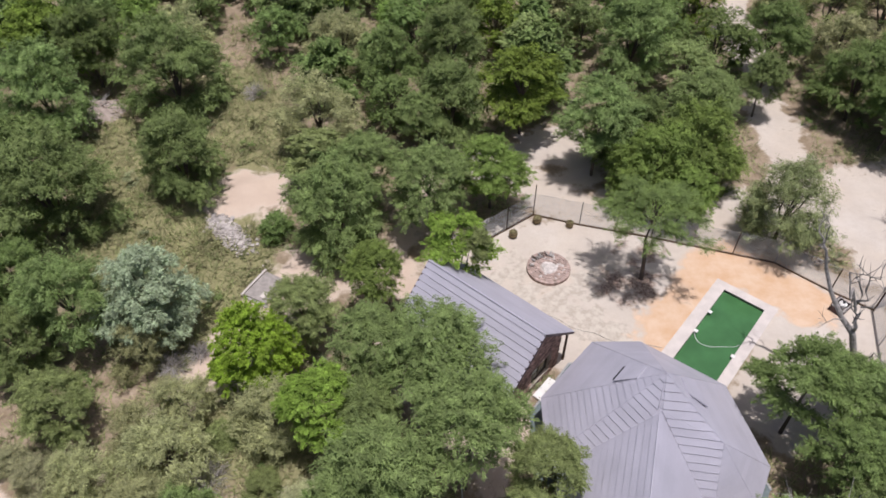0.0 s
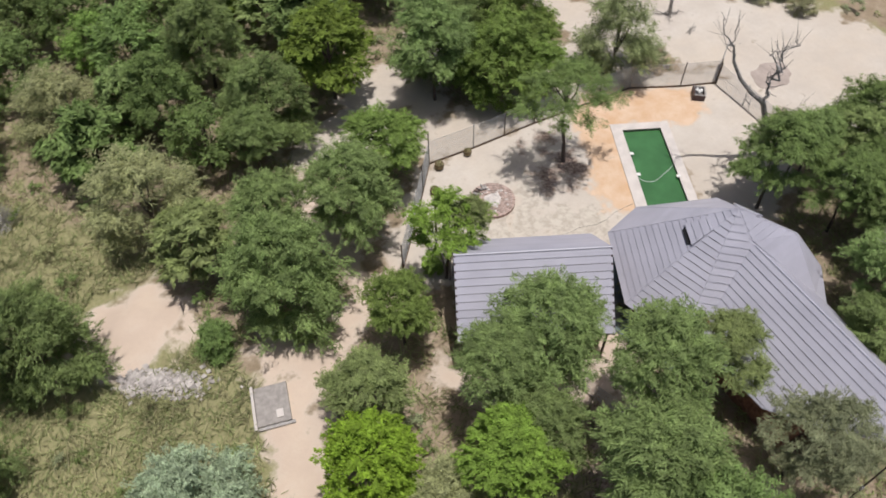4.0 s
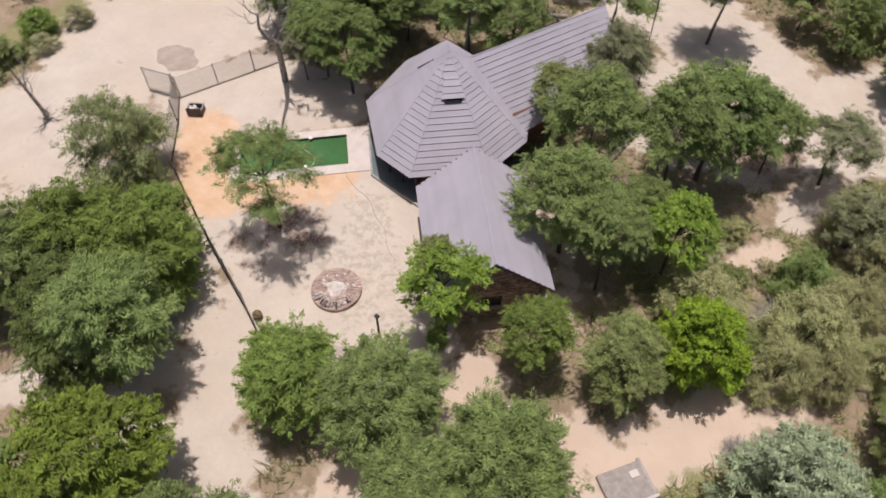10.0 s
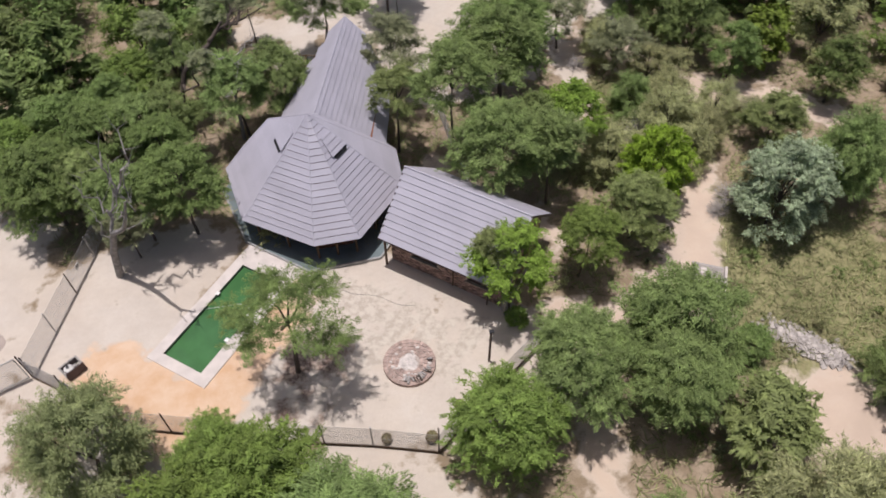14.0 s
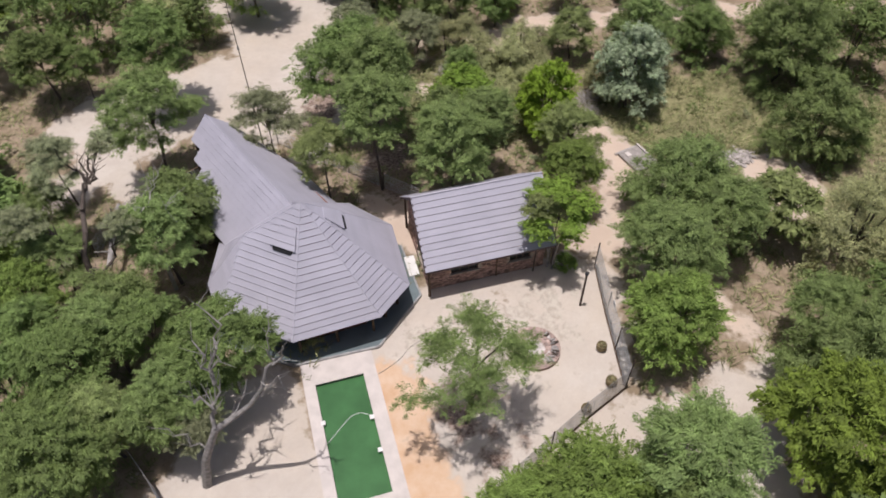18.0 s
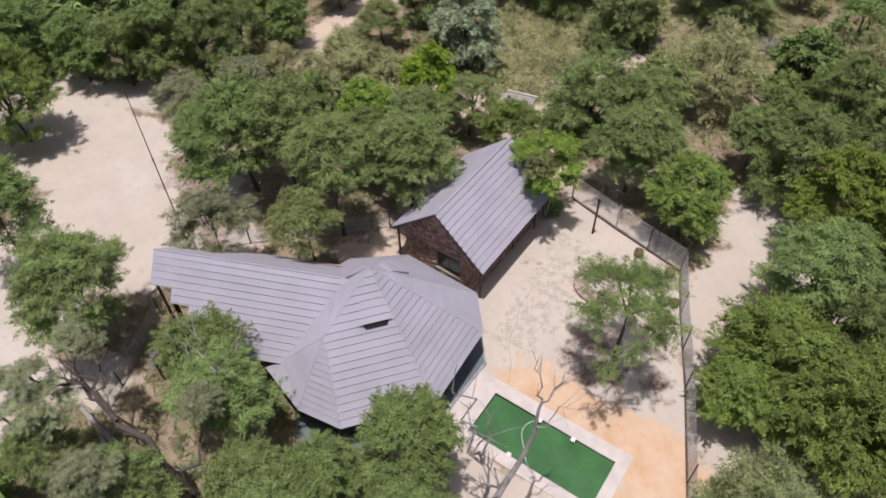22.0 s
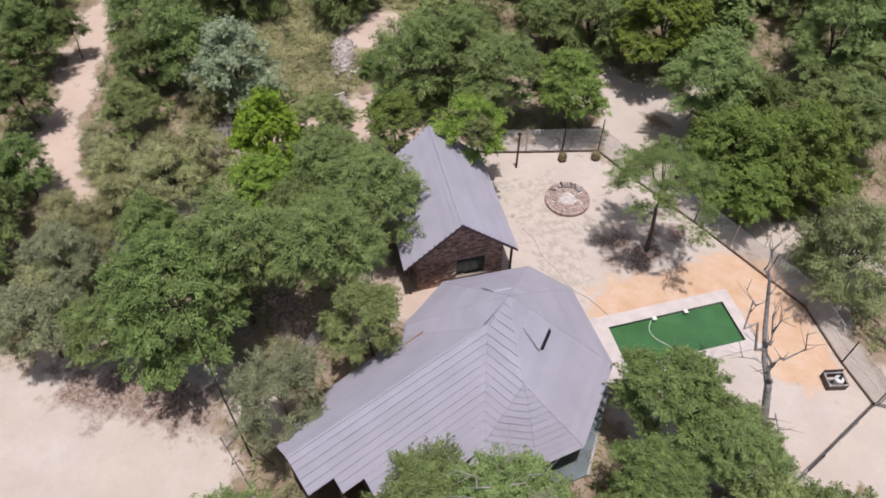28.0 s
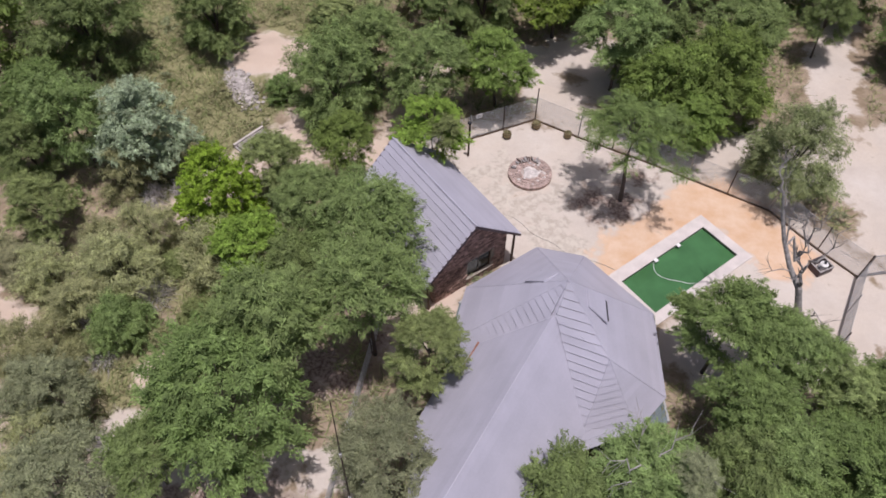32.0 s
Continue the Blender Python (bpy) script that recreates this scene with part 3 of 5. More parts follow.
for kind, shape in list(SHAPES.items()) * 2:
    far_off = kind in PROTO and len(PROTO[kind]) >= (4 if kind in ("mid", "dark") else 2)
    for v in range((4 if kind in ("mid", "dark") else 2) if not far_off else 2):
        if far_off:
            shape = (*shape[:1], 320, 17, shape[3] * 1.5, shape[4] * 1.75, *shape[5:])
        me, cen, size = crown_mesh("crown_" + kind, kind, 11 * v + len(kind), *shape)
        trunk, limbs = wood_mesh(cen, v)
        tm = bpy.data.meshes.new("trunk")
        trunk.to_mesh(tm), trunk.free()
        tm.materials.append(M_BARK)
        lms = []
        for lb in limbs:
            lm = bpy.data.meshes.new("limb")
            lb.to_mesh(lm), lb.free()
            lm.materials.append(M_BARK)
            lms.append(lm)
        (FAR_PROTO if far_off else PROTO).setdefault(kind, []).append((me, tm, lms))
for kind in ("mid", "dark", "lush"):
    sh = SHAPES[kind]
    big = (sh[0] + 8, 860, 42, sh[3] * 0.78, sh[4] * 0.8, sh[5], sh[6] * 0.8, sh[7])
    PROTO["big_" + kind] = [(crown_mesh("crown_" + kind, kind, 77 + v, *big)[0], *PROTO[kind][v][1:]) for v in range(2)]
tree_rng = random.Random(7)


def tree(x, y, r, zc, kind="mid", label="", protos=PROTO, flat=1.0, foot=None, bushy=False):
    """A tree of crown radius r whose crown's middle is at the height zc."""
    words, cat, name = WORDS[kind]
    me, tm, lms = tree_rng.choice(protos["big_" + kind if r > 3.0 and protos is PROTO and kind in ("mid", "dark", "lush") else kind])
    root = thing(name, (x, y, 0), label or words, cat, "bushveld trees", turn=tree_rng.uniform(0, 360))
    r *= 0.94
    stemmed = kind in ("pale", "light", "open", "yard") or (zc > 1.4 * r and not bushy)
    top = zc + 0.64 * r * flat
    foot = foot or max(0.1, zc - (0.75 if stemmed else 1.2) * r * flat)
    zm, kz = (top + foot) / 2, (top - foot) / 2
    for nm, data, z, sc in [("crown", me, zm, (r, r * tree_rng.uniform(0.9, 1.1), kz)), ("trunk", tm, 0.0, (r, r, zm + FORK * kz))] + [("limb", d, zm, (r, r, kz)) for d in lms]:
        o = new(nm, data)
        o.parent = root
        o.matrix_basis = Matrix.LocRotScale((0, 0, z), None, sc)
    return root

# ---- house: walls, veranda, vents ----
def hbuild(name, bm, m, label=""):
    return hpart(part(name, bm, m, None, label))


def toward(p, c, k):
    return (c[0] + (p[0] - c[0]) * k, c[1] + (p[1] - c[1]) * k)


ring = [V[k] for k in ("v0", "v1", "v2", "v3", "v4", "v5")]
mid = PEAK[:2]
hbuild("stone_wall", prism([toward(p, mid, 0.74) for p in ring] + [(10, 14.5)], 0.0, 3.3), M_BRICK)
hbuild("wing_wall", prism([wing(s, q)[:2] for s, q in ((2.6, -2.7), (2.6, 2.5), (9.0, 2.6), (9.0, -3.0))], 0.0, 3.2), M_BRICK)
hbuild("wing_gable", prism([wing(s, q)[:2] for s, q in ((2.5, -1.6), (2.5, 1.6), (2.7, 1.6), (2.7, -1.6))], 3.2, 4.2), M_TIMBER)
veranda = [(15.05, 20.85), (11.5, 23.95), (7.25, 23.8), (4.7, 20.5), (4.7, 16.8), (9, 14), (14.9, 13.9), (16.35, 16.2)]
hbuild("veranda_floor", prism(veranda, -0.1, 0.16), M_SLATE, "dark polished veranda floor")
for (ax, ay), (bx, by) in zip(veranda[:3] + veranda[-1:], veranda[1:4] + veranda[:1]):
    d = Vector((bx - ax, by - ay, 0))
    k = hbuild("veranda_kerb", boxes((0, d.length, -0.09, 0.02, -0.1, 0.19)), M_STEEL)
    k.matrix_basis = house_inv.inverted() @ house_inv @ pose(ax, ay, 0, 0, 0, math.degrees(math.atan2(d.y, d.x)))
for p in ring + [toward(a, b, 0.5) for a, b in zip(ring, ring[1:])]:
    q = toward(p, mid, 0.86)
    hbuild("veranda_post", tube([(*q, 0.1), (*q, EAVE + 0.2)], [0.08, 0.07], 8), M_TIMBER)


def vent(lip, a, b, apex, wide=1.55, up=1.25, lift=0.13):
    """A raised roof vent: a flared cap over a dark plate that stands for the slot's shade."""
    a, b, apex, lip = Vector(a), Vector(b), Vector(apex), Vector(lip)
    n = (b - a).cross(apex - a).normalized()
    n = -n if n.z < 0 else n
    lip -= n * (lip - a).dot(n)
    along = (b - a).normalized()
    rise = n.cross(along).normalized()
    rise = -rise if rise.z < 0 else rise
    f = [lip - along * wide * 0.5 + n * lift, lip + along * wide * 0.5 + n * lift]
    t = [lip + along * wide * 0.3 + rise * up + n * 0.055, lip - along * wide * 0.3 + rise * up + n * 0.055]
    for o in slope(f + t, M_ROOF, None, name="vent_course", z_floor=f[0].z - 0.06):
        hpart(o)
    # no hole is cut: a near-black plate on the roof paints the slot's shade
    bm = bmesh.new()
    g = [lip - along * wide * 0.44 + rise * 0.05 + n * 0.075, lip + along * wide * 0.44 + rise * 0.05 + n * 0.075]
    g += [lip + along * wide * 0.34 - rise * 0.26 + n * 0.085, lip - along * wide * 0.34 - rise * 0.26 + n * 0.085]
    hi = [bm.verts.new(p) for p in g]
    lo = [bm.verts.new(p - n * 0.06) for p in g]
    bm.faces.new(hi), bm.faces.new(lo[::-1])
    for i in range(4):
        bm.faces.new((lo[i], lo[(i + 1) % 4], hi[(i + 1) % 4], hi[i]))
    bmesh.ops.recalc_face_normals(bm, faces=bm.faces[:])
    hbuild("vent_shade_plate", bm, M_DARK, "dark plate painted as the shade of a vent slot")


vent((12.0, 18.45, 5.4), E["v0"], E["v1"], PEAK)
vent((8.55, 19.75, 5.4), E["v3"], E["v4"], PEAK, wide=1.4)

# lattice screens by the wing's porch
for at, turn, length in ((wing(1.25, 1.55, 0), math.degrees(math.atan2(RQ.y, RQ.x)), 1.7), (wing(1.3, 2.75, 0), math.degrees(math.atan2(RD.y, RD.x)), 1.15), (wing(2.45, 1.7, 0), math.degrees(math.atan2(RQ.y, RQ.x)), 1.2)):
    screen = thing("lattice_screen", at, "weathered timber screen of slanted slats at the porch", "screen", "porch screens", turn=turn)
    for z in (1.4, 3.55):
        part("rail", boxes((0, length, -0.04, 0.04, z, z + 0.09)), M_TIMBER, screen)
    for x in (0, length):
        part("post", boxes((x - 0.05, x + 0.05, -0.05, 0.05, 0, 3.75)), M_TIMBER, screen)
    k = 0.12
    while k < length - 0.05:
        part("slat", tube([(k, 0.02, 1.45), (min(k + 0.45, length), 0.02, 3.6)], [0.05, 0.05], 4), M_WHITE, screen)
        k += 0.2
hbuild("porch_deck", prism([wing(s, q)[:2] for s, q in ((0.2, -1.0), (0.2, 1.6), (2.6, 2.9), (2.6, -2.2))], 0.0, 0.35), M_TIMBER)
for s, q in ((0.25, 1.15), (0.25, -1.1), (1.25, 1.7), (2.3, 3.2)):
    hbuild("porch_post", tube([wing(s, q, 0.0), wing(s, q, RZ - abs(q) - 0.05)], [0.09, 0.075], 7), M_TIMBER)

# raised side deck with its balustrade
side_deck = thing("side_deck", (0, 0, 0), "raised timber deck with a balustrade along the wing", "deck")
part("planks", prism([wing(s, q)[:2] for s, q in ((0.5, 2.6), (0.5, 4.0), (4.5, 4.15), (4.5, 2.6))], 0.85, 0.97), M_TIMBER, side_deck)
for s in (0.55, 1.85, 3.15, 4.4):
    part("post", tube([wing(s, 3.98 + 0.03 * s, 0.0), wing(s, 3.98 + 0.03 * s, 2.05)], [0.055, 0.05], 6), M_TIMBER, side_deck)
for z in (1.2, 1.98):
    part("rail", tube([wing(0.5, 4.0, z), wing(4.45, 4.11, z)], [0.04, 0.04], 5), M_TIMBER, side_deck)
    part("rail", tube([wing(0.55, 2.7, z), wing(0.55, 4.0, z)], [0.04, 0.04], 5), M_TIMBER, side_deck)
for k in range(8):
    part("baluster", tube([wing(0.55, 2.8 + 0.15 * k, 1.2), wing(0.55, 2.8 + 0.15 * k, 1.98)], [0.03, 0.03], 5), M_WHITE, side_deck)
for k in range(24):
    p = 0.65 + 0.16 * k
    part("baluster", tube([wing(p, 4.0, 1.2), wing(p, 4.0 + 0.025 * p, 1.98)], [0.022, 0.022], 5), M_TIMBER, side_deck)

# ---- outbuilding: walls, openings, bargeboards ----
WL, WW, WT = 3.6, 2.45, 0.22
PITCH = (ORZ - OEZ) / HW


def brickwork(seed, width, height, skip):
    """Rough courses of brick on the plane y = 0, facing -y; skip(x0, x1, z) tells where none lies."""
    rng = np.random.default_rng(seed)
    verts, faces = [], []
    z, row = 0.0, 0
    while z < height:
        h = rng.uniform(0.075, 0.11)
        x = -0.12 * (row % 2)
        while x < width:
            w = rng.uniform(0.18, 0.34)
            a, b = max(x, 0) + 0.008, min(x + w, width) - 0.008
            if b - a > 0.05 and not skip(a, b, z, z + h):
                y, k = -rng.uniform(0.015, 0.055), len(verts)
                verts += [(a, 0, z + 0.008), (b, 0, z + 0.008), (b, 0, z + h - 0.006), (a, 0, z + h - 0.006), (a + 0.01, y, z + 0.016), (b - 0.01, y, z + 0.016), (b - 0.01, y, z + h - 0.014), (a + 0.01, y, z + h - 0.014)]
                faces += [tuple(k + i for i in f) for f in ((4, 5, 6, 7), (0, 1, 5, 4), (1, 2, 6, 5), (2, 3, 7, 6), (3, 0, 4, 7))]
            x += w
        z += h
        row += 1
    return verts, [], faces


M_BRICKS = mat("rough_clinker_brick", (0.43, 0.285, 0.235), rough=0.85, scale=4, vary=0.4, fine=40, island=0.55)


def gable_wall(x0, x1, hole):
    """A gable wall across the building round one window hole (y0, y1, z0, z1); returns its first pier."""
    y0, y1, z0, z1 = hole
    top = lambda y: ORZ - abs(y) * PITCH - 0.06
    made = []
    for name, pts in (
        ("gable_wall", [(-WW, 0), (y0, 0), (y0, top(y0)), (-WW, top(WW))]),
        ("gable_wall", [(y1, 0), (WW, 0), (WW, top(WW)), (y1, top(y1))] + ([(0, top(0))] if y1 < 0 else [])),
        ("spandrel", [(y0, 0), (y1, 0), (y1, z0), (y0, z0)]),
        ("gable_top", [(y0, z1), (y1, z1), (y1, top(y1))] + ([(0, top(0))] if y0 < 0 < y1 else []) + [(y0, top(y0))]),
    ):
        bm = bmesh.new()
        lo = [bm.verts.new((x0, y, z)) for y, z in pts]
        hi = [bm.verts.new((x1, y, z)) for y, z in pts]
        bm.faces.new(lo), bm.faces.new(hi[::-1])
        for i in range(len(pts)):
            bm.faces.new((lo[i], lo[(i + 1) % len(pts)], hi[(i + 1) % len(pts)], hi[i]))
        bmesh.ops.recalc_face_normals(bm, faces=bm.faces[:])
        made.append(opart(name, bm, M_MORTAR))
    return made[0]


S_HOLE, N_HOLE = (-1.45, 0.2, 0.6, 2.15), (-0.6, 0.6, 0.9, 2.0)
E_HOLES = ((-2.25, -0.55, 0.95, 1.95), (1.4, 2.75, 0.95, 1.95))
south = gable_wall(-WL, -WL + WT, S_HOLE)
north = gable_wall(WL - WT, WL, N_HOLE)


def gskip(hole, flip):
    def inside(a, b, z0, z1):
        ya, yb = (WW - b, WW - a) if flip else (a - WW, b - WW)
        m = max(abs(ya), abs(yb))
        return z1 > ORZ - m * PITCH - 0.1 or (ya < hole[1] and yb > hole[0] and z0 < hole[3] and z1 > hole[2])
    return inside


o = tagged(part("brick_face", brickwork(1, 2 * WW, 5.3, gskip(S_HOLE, True)), M_BRICKS, south), kind="stuff")
o.matrix_basis = pose(-WL, WW, 0, 0, 0, -90)
o = tagged(part("brick_face", brickwork(2, 2 * WW, 5.3, gskip(N_HOLE, False)), M_BRICKS, north), kind="stuff")
o.matrix_basis = pose(WL, -WW, 0, 0, 0, 90)
SIDE_TOP = ORZ - WW * PITCH - 0.1
rows = []
cuts = [-WL + WT] + [c for h in E_HOLES for c in h[:2]] + [WL - WT]
for i in range(0, len(cuts), 2):
    rows.append((cuts[i], cuts[i + 1], -WW, -WW + WT, 0, SIDE_TOP))
for a, b, z0, z1 in E_HOLES:
    rows += [(a, b, -WW, -WW + WT, 0, z0), (a, b, -WW, -WW + WT, z1, SIDE_TOP)]
east = [opart("side_wall" if k < 3 else "spandrel", boxes(r), M_MORTAR) for k, r in enumerate(rows)][0]
o = tagged(part("brick_face", brickwork(3, 2 * WL, SIDE_TOP, lambda a, b, z0, z1: any(a - WL < h[1] and b - WL > h[0] and z0 < h[3] and z1 > h[2] for h in E_HOLES)), M_BRICKS, east), kind="stuff")
o.matrix_basis = pose(-WL, -WW, 0)
west = opart("side_wall", boxes((-WL + WT, WL - WT, WW - WT, WW, 0, SIDE_TOP)), M_MORTAR)
o = tagged(part("brick_face", brickwork(4, 2 * WL, SIDE_TOP, lambda a, b, z0, z1: False), M_BRICKS, west), kind="stuff")
o.matrix_basis = pose(WL, WW, 0, 0, 0, 180)
opart("floor_slab", boxes((-WL + 0.05, WL - 0.05, -WW + 0.05, WW - 0.05, -0.1, 0.1)), M_CONC)
M_GLASS = mat("dark_window_glass", (0.03, 0.033, 0.036), rough=0.12, spec=0.25, bump=0)


def window_unit(name, x0, x1, z0, z1, m, panes=2):
    w = part(name, boxes((x0, x1, 0, 0.06, z0, z0 + 0.05), (x0, x1, 0, 0.06, z1 - 0.05, z1), (x0, x0 + 0.05, 0, 0.06, z0 + 0.05, z1 - 0.05), (x1 - 0.05, x1, 0, 0.06, z0 + 0.05, z1 - 0.05)), M_TIMBER, outb)
    w.matrix_basis = m
    step = (x1 - x0 - 0.1) / panes
    for i in range(panes):
        part("pane", boxes((x0 + 0.05 + i * step + 0.02, x0 + 0.05 + (i + 1) * step - 0.02, 0.025, 0.035, z0 + 0.05, z1 - 0.05)), M_GLASS, w)
    for i in range(1, panes):
        part("mullion", boxes((x0 + 0.05 + i * step - 0.02, x0 + 0.05 + i * step + 0.02, 0.01, 0.055, z0 + 0.05, z1 - 0.05)), M_TIMBER, w)
    part("sill", boxes((x0 - 0.08, x1 + 0.08, -0.16, -0.02, z0 - 0.07, z0 - 0.01)), M_MORTAR, w)
    return w


window_unit("window", -S_HOLE[1], -S_HOLE[0], S_HOLE[2], S_HOLE[3], pose(-WL + 0.1, 0, 0, 0, 0, -90), 2)
window_unit("window", N_HOLE[0], N_HOLE[1], N_HOLE[2], N_HOLE[3], pose(WL - 0.1, 0, 0, 0, 0, 90), 2)
for a, b, z0, z1 in E_HOLES:
    window_unit("window", a, b, z0, z1, pose(0, -WW + 0.1, 0), 3)
for i in range(9):
    y = S_HOLE[0] - 0.1 + i * 0.215
    opart("lintel_brick", boxes((-WL - 0.07, -WL, y, y + 0.19, S_HOLE[3] + 0.02, S_HOLE[3] + 0.16), bevel=0.01), M_PITBRICK)
for sx in (-1, 1):
    for sy in (-1, 1):
        bm = bmesh.new()
        vs = [bm.verts.new((sx * (HL - 0.02 + d), sy * y, ORZ - y * PITCH + z)) for d in (-0.06, 0.025) for y, z in ((0, 0.03), (HW + 0.02, 0.03), (HW + 0.02, -0.16), (0, -0.18))]
        for f in ((0, 1, 2, 3), (7, 6, 5, 4), (0, 4, 5, 1), (1, 5, 6, 2), (2, 6, 7, 3), (3, 7, 4, 0)):
            bm.faces.new([vs[i] for i in f])
        bmesh.ops.recalc_face_normals(bm, faces=bm.faces[:])
        opart("bargeboard", bm, M_FASCIA)
for sy in (-1, 1):
    opart("fascia", boxes((-HL + 0.04, HL - 0.04, sy * (HW - 0.03) - 0.015, sy * (HW - 0.03) + 0.015, OEZ - 0.16, OEZ - 0.035)), M_FASCIA)
opart("downpipe", tube([(0.55, -HW + 0.05, OEZ - 0.1), (0.55, -WW - 0.12, OEZ - 0.5), (0.55, -WW - 0.12, 0.1)], [0.045] * 3, 7), M_TIMBER)
opart("corner_post", tube([(-WL - 0.1, -HW + 0.25, 0), (-WL - 0.1, -HW + 0.25, OEZ)], [0.08, 0.07], 7), M_TIMBER)
opart("corner_post", tube([(-WL - 0.1, HW - 0.3, 0), (-WL - 0.1, HW - 0.3, OEZ)], [0.08, 0.07], 7), M_TIMBER)
step = thing("doorstep", (5.68, 22.05, 0), "white painted concrete step between the two buildings", "step", turn=OB_T)
part("slab", boxes((-0.32, 0.32, -0.85, 0.75, 0, 0.22), bevel=0.02), M_WHITE, step)

# ---- pool fittings ----
def wire(name, pts, r, m, parent=None, sides=6):
    """A smooth cord through a few points."""
    out, P = [], [Vector(p) for p in pts]
    for i in range(len(P) - 1):
        a, b, c, d = P[max(i - 1, 0)], P[i], P[i + 1], P[min(i + 2, len(P) - 1)]
        for k in range(6):
            t = k / 6
            out.append(0.5 * ((2 * b) + (c - a) * t + (2 * a - 5 * b + 4 * c - d) * t * t + (3 * b - a - 3 * c + d) * t ** 3))
    out.append(P[-1])
    return part(name, tube(out, [r] * len(out), sides), m, parent)


wire("cleaner_hose", [(3.5, 0.04, -0.05), (3.2, 0.3, -0.15), (2.75, 0.85, -0.15), (2.3, 1.4, -0.15), (2.18, 1.9, -0.15), (2.35, 2.3, -0.15), (2.65, 2.6, -0.05)], 0.016, M_HOSE, pool)
for u, v in ((2.35, 0.0), (2.7, POOL_W - 0.12), (4.6, POOL_W - 0.12)):
    part("skimmer_lid", boxes((u - 0.12, u + 0.12, v - 0.1, v + 0.14, 0.05, 0.085), bevel=0.01), M_WHITE, pool)
yard_hose = thing("garden_hose", (5.82, 27.6, 0), "thin grey hose lying across the sand to the pool", "hose")
c = wire("cord", [(0.0, 0.0, 0.02), (0.7, -0.15, 0.02), (1.3, -0.5, 0.02), (1.9, -1.02, 0.02), (2.6, -1.3, 0.02), (3.3, -1.5, 0.02), (4.0, -1.95, 0.02), (4.8, -2.2, 0.02), (5.6, -2.2, 0.02), (6.4, -2.38, 0.03), (7.1, -2.6, 0.07)], 0.011, M_SNAG, yard_hose)

# ---- fire pit ----
PIT = (6.83, 31.3)
pit = thing("fire_pit", (*PIT, 0), "round brick-paved fire pit with pale ash in its middle", "fire pit")
R = 1.42
def pit_brick(a0, a1, r0, r1, z0, z1):
    bm = bmesh.new()
    vs = [bm.verts.new((math.cos(a) * r, math.sin(a) * r, z)) for z in (z0, z1) for a, r in ((a0, r0), (a1, r0), (a1, r1), (a0, r1))]
    for f in ((3, 2, 1, 0), (4, 5, 6, 7), (0, 1, 5, 4), (1, 2, 6, 5), (2, 3, 7, 6), (3, 0, 4, 7)):
        bm.faces.new([vs[k] for k in f])
    bmesh.ops.recalc_face_normals(bm, faces=bm.faces[:])
    part("brick", bm, M_PITBRICK, pit)


arng = random.Random(2)
for ring_n, (r1, r0, count_n) in enumerate(((R, R - 0.22, 40), (R - 0.235, R - 0.44, 34), (R - 0.455, R - 0.66, 26), (R - 0.675, R - 0.86, 19))):
    for i in range(count_n):
        shift = 0.35 * ring_n
        a0, a1 = math.tau * (i + shift) / count_n, math.tau * (i + shift + arng.uniform(0.86, 0.95)) / count_n
        pit_brick(a0, a1, r0 + arng.uniform(0, 0.02), r1 - arng.uniform(0, 0.015), -0.05, 0.23 + arng.uniform(-0.012, 0.02))
part("bed", prism([(math.cos(k * math.tau / 32) * (R - 0.05), math.sin(k * math.tau / 32) * (R - 0.05)) for k in range(32)], -0.04, 0.2), M_BED, pit)
bm = bmesh.new()
for k, (r, z) in enumerate(((0.5, 0.22), (0.4, 0.25), (0.24, 0.27), (0.1, 0.28))):
    for i in range(28):
        a = math.tau * i / 28
        w = 1 + 0.14 * math.sin(3 * a + 1.3) + 0.08 * math.sin(7 * a + k)
        bm.verts.new((0.05 + math.cos(a) * r * w, math.sin(a) * r * w, z + 0.012 * math.sin(5 * a + 2 * k)))
bm.verts.ensure_lookup_table()
for k in range(3):
    for i in range(28):
        j = (i + 1) % 28
        bm.faces.new([bm.verts[k * 28 + i], bm.verts[k * 28 + j], bm.verts[(k + 1) * 28 + j], bm.verts[(k + 1) * 28 + i]])
bm.faces.new([bm.verts[84 + i] for i in range(28)])
part("ash_bed", bm, M_ASH, pit, "pale ash heaped in the middle")
for _ in range(22):
    a, d, r = arng.uniform(0, math.tau), 0.5 + 0.6 * arng.random(), arng.uniform(0.04, 0.11)
    bm = bmesh.new()
    ringv = [bm.verts.new((math.cos(k * 0.7) * r * arng.uniform(0.6, 1.4), math.sin(k * 0.7) * r * arng.uniform(0.6, 1.2), 0)) for k in range(9)]
    tip = bm.verts.new((0, 0, 0.03))
    for k in range(9):
        bm.faces.new((ringv[k], ringv[(k + 1) % 9], tip))
    o = part("ash_mound", bm, M_ASH, pit, "pale ash")
    o.matrix_basis = pose(math.cos(a) * d, math.sin(a) * d, 0.25)
prng = random.Random(5)
for i in range(26):
    a = radians(prng.uniform(70, 178))
    r0, r1 = prng.uniform(0.85, 1.0), prng.uniform(1.15, 1.38)
    z = prng.uniform(0.26, 0.36)
    part("log", tube([(math.cos(a) * r0, math.sin(a) * r0, z), (math.cos(a + prng.uniform(-0.1, 0.1)) * r1, math.sin(a) * r1, z)], [prng.uniform(0.03, 0.055)] * 2, 6), M_DEAD if i % 3 else M_BARK, pit)

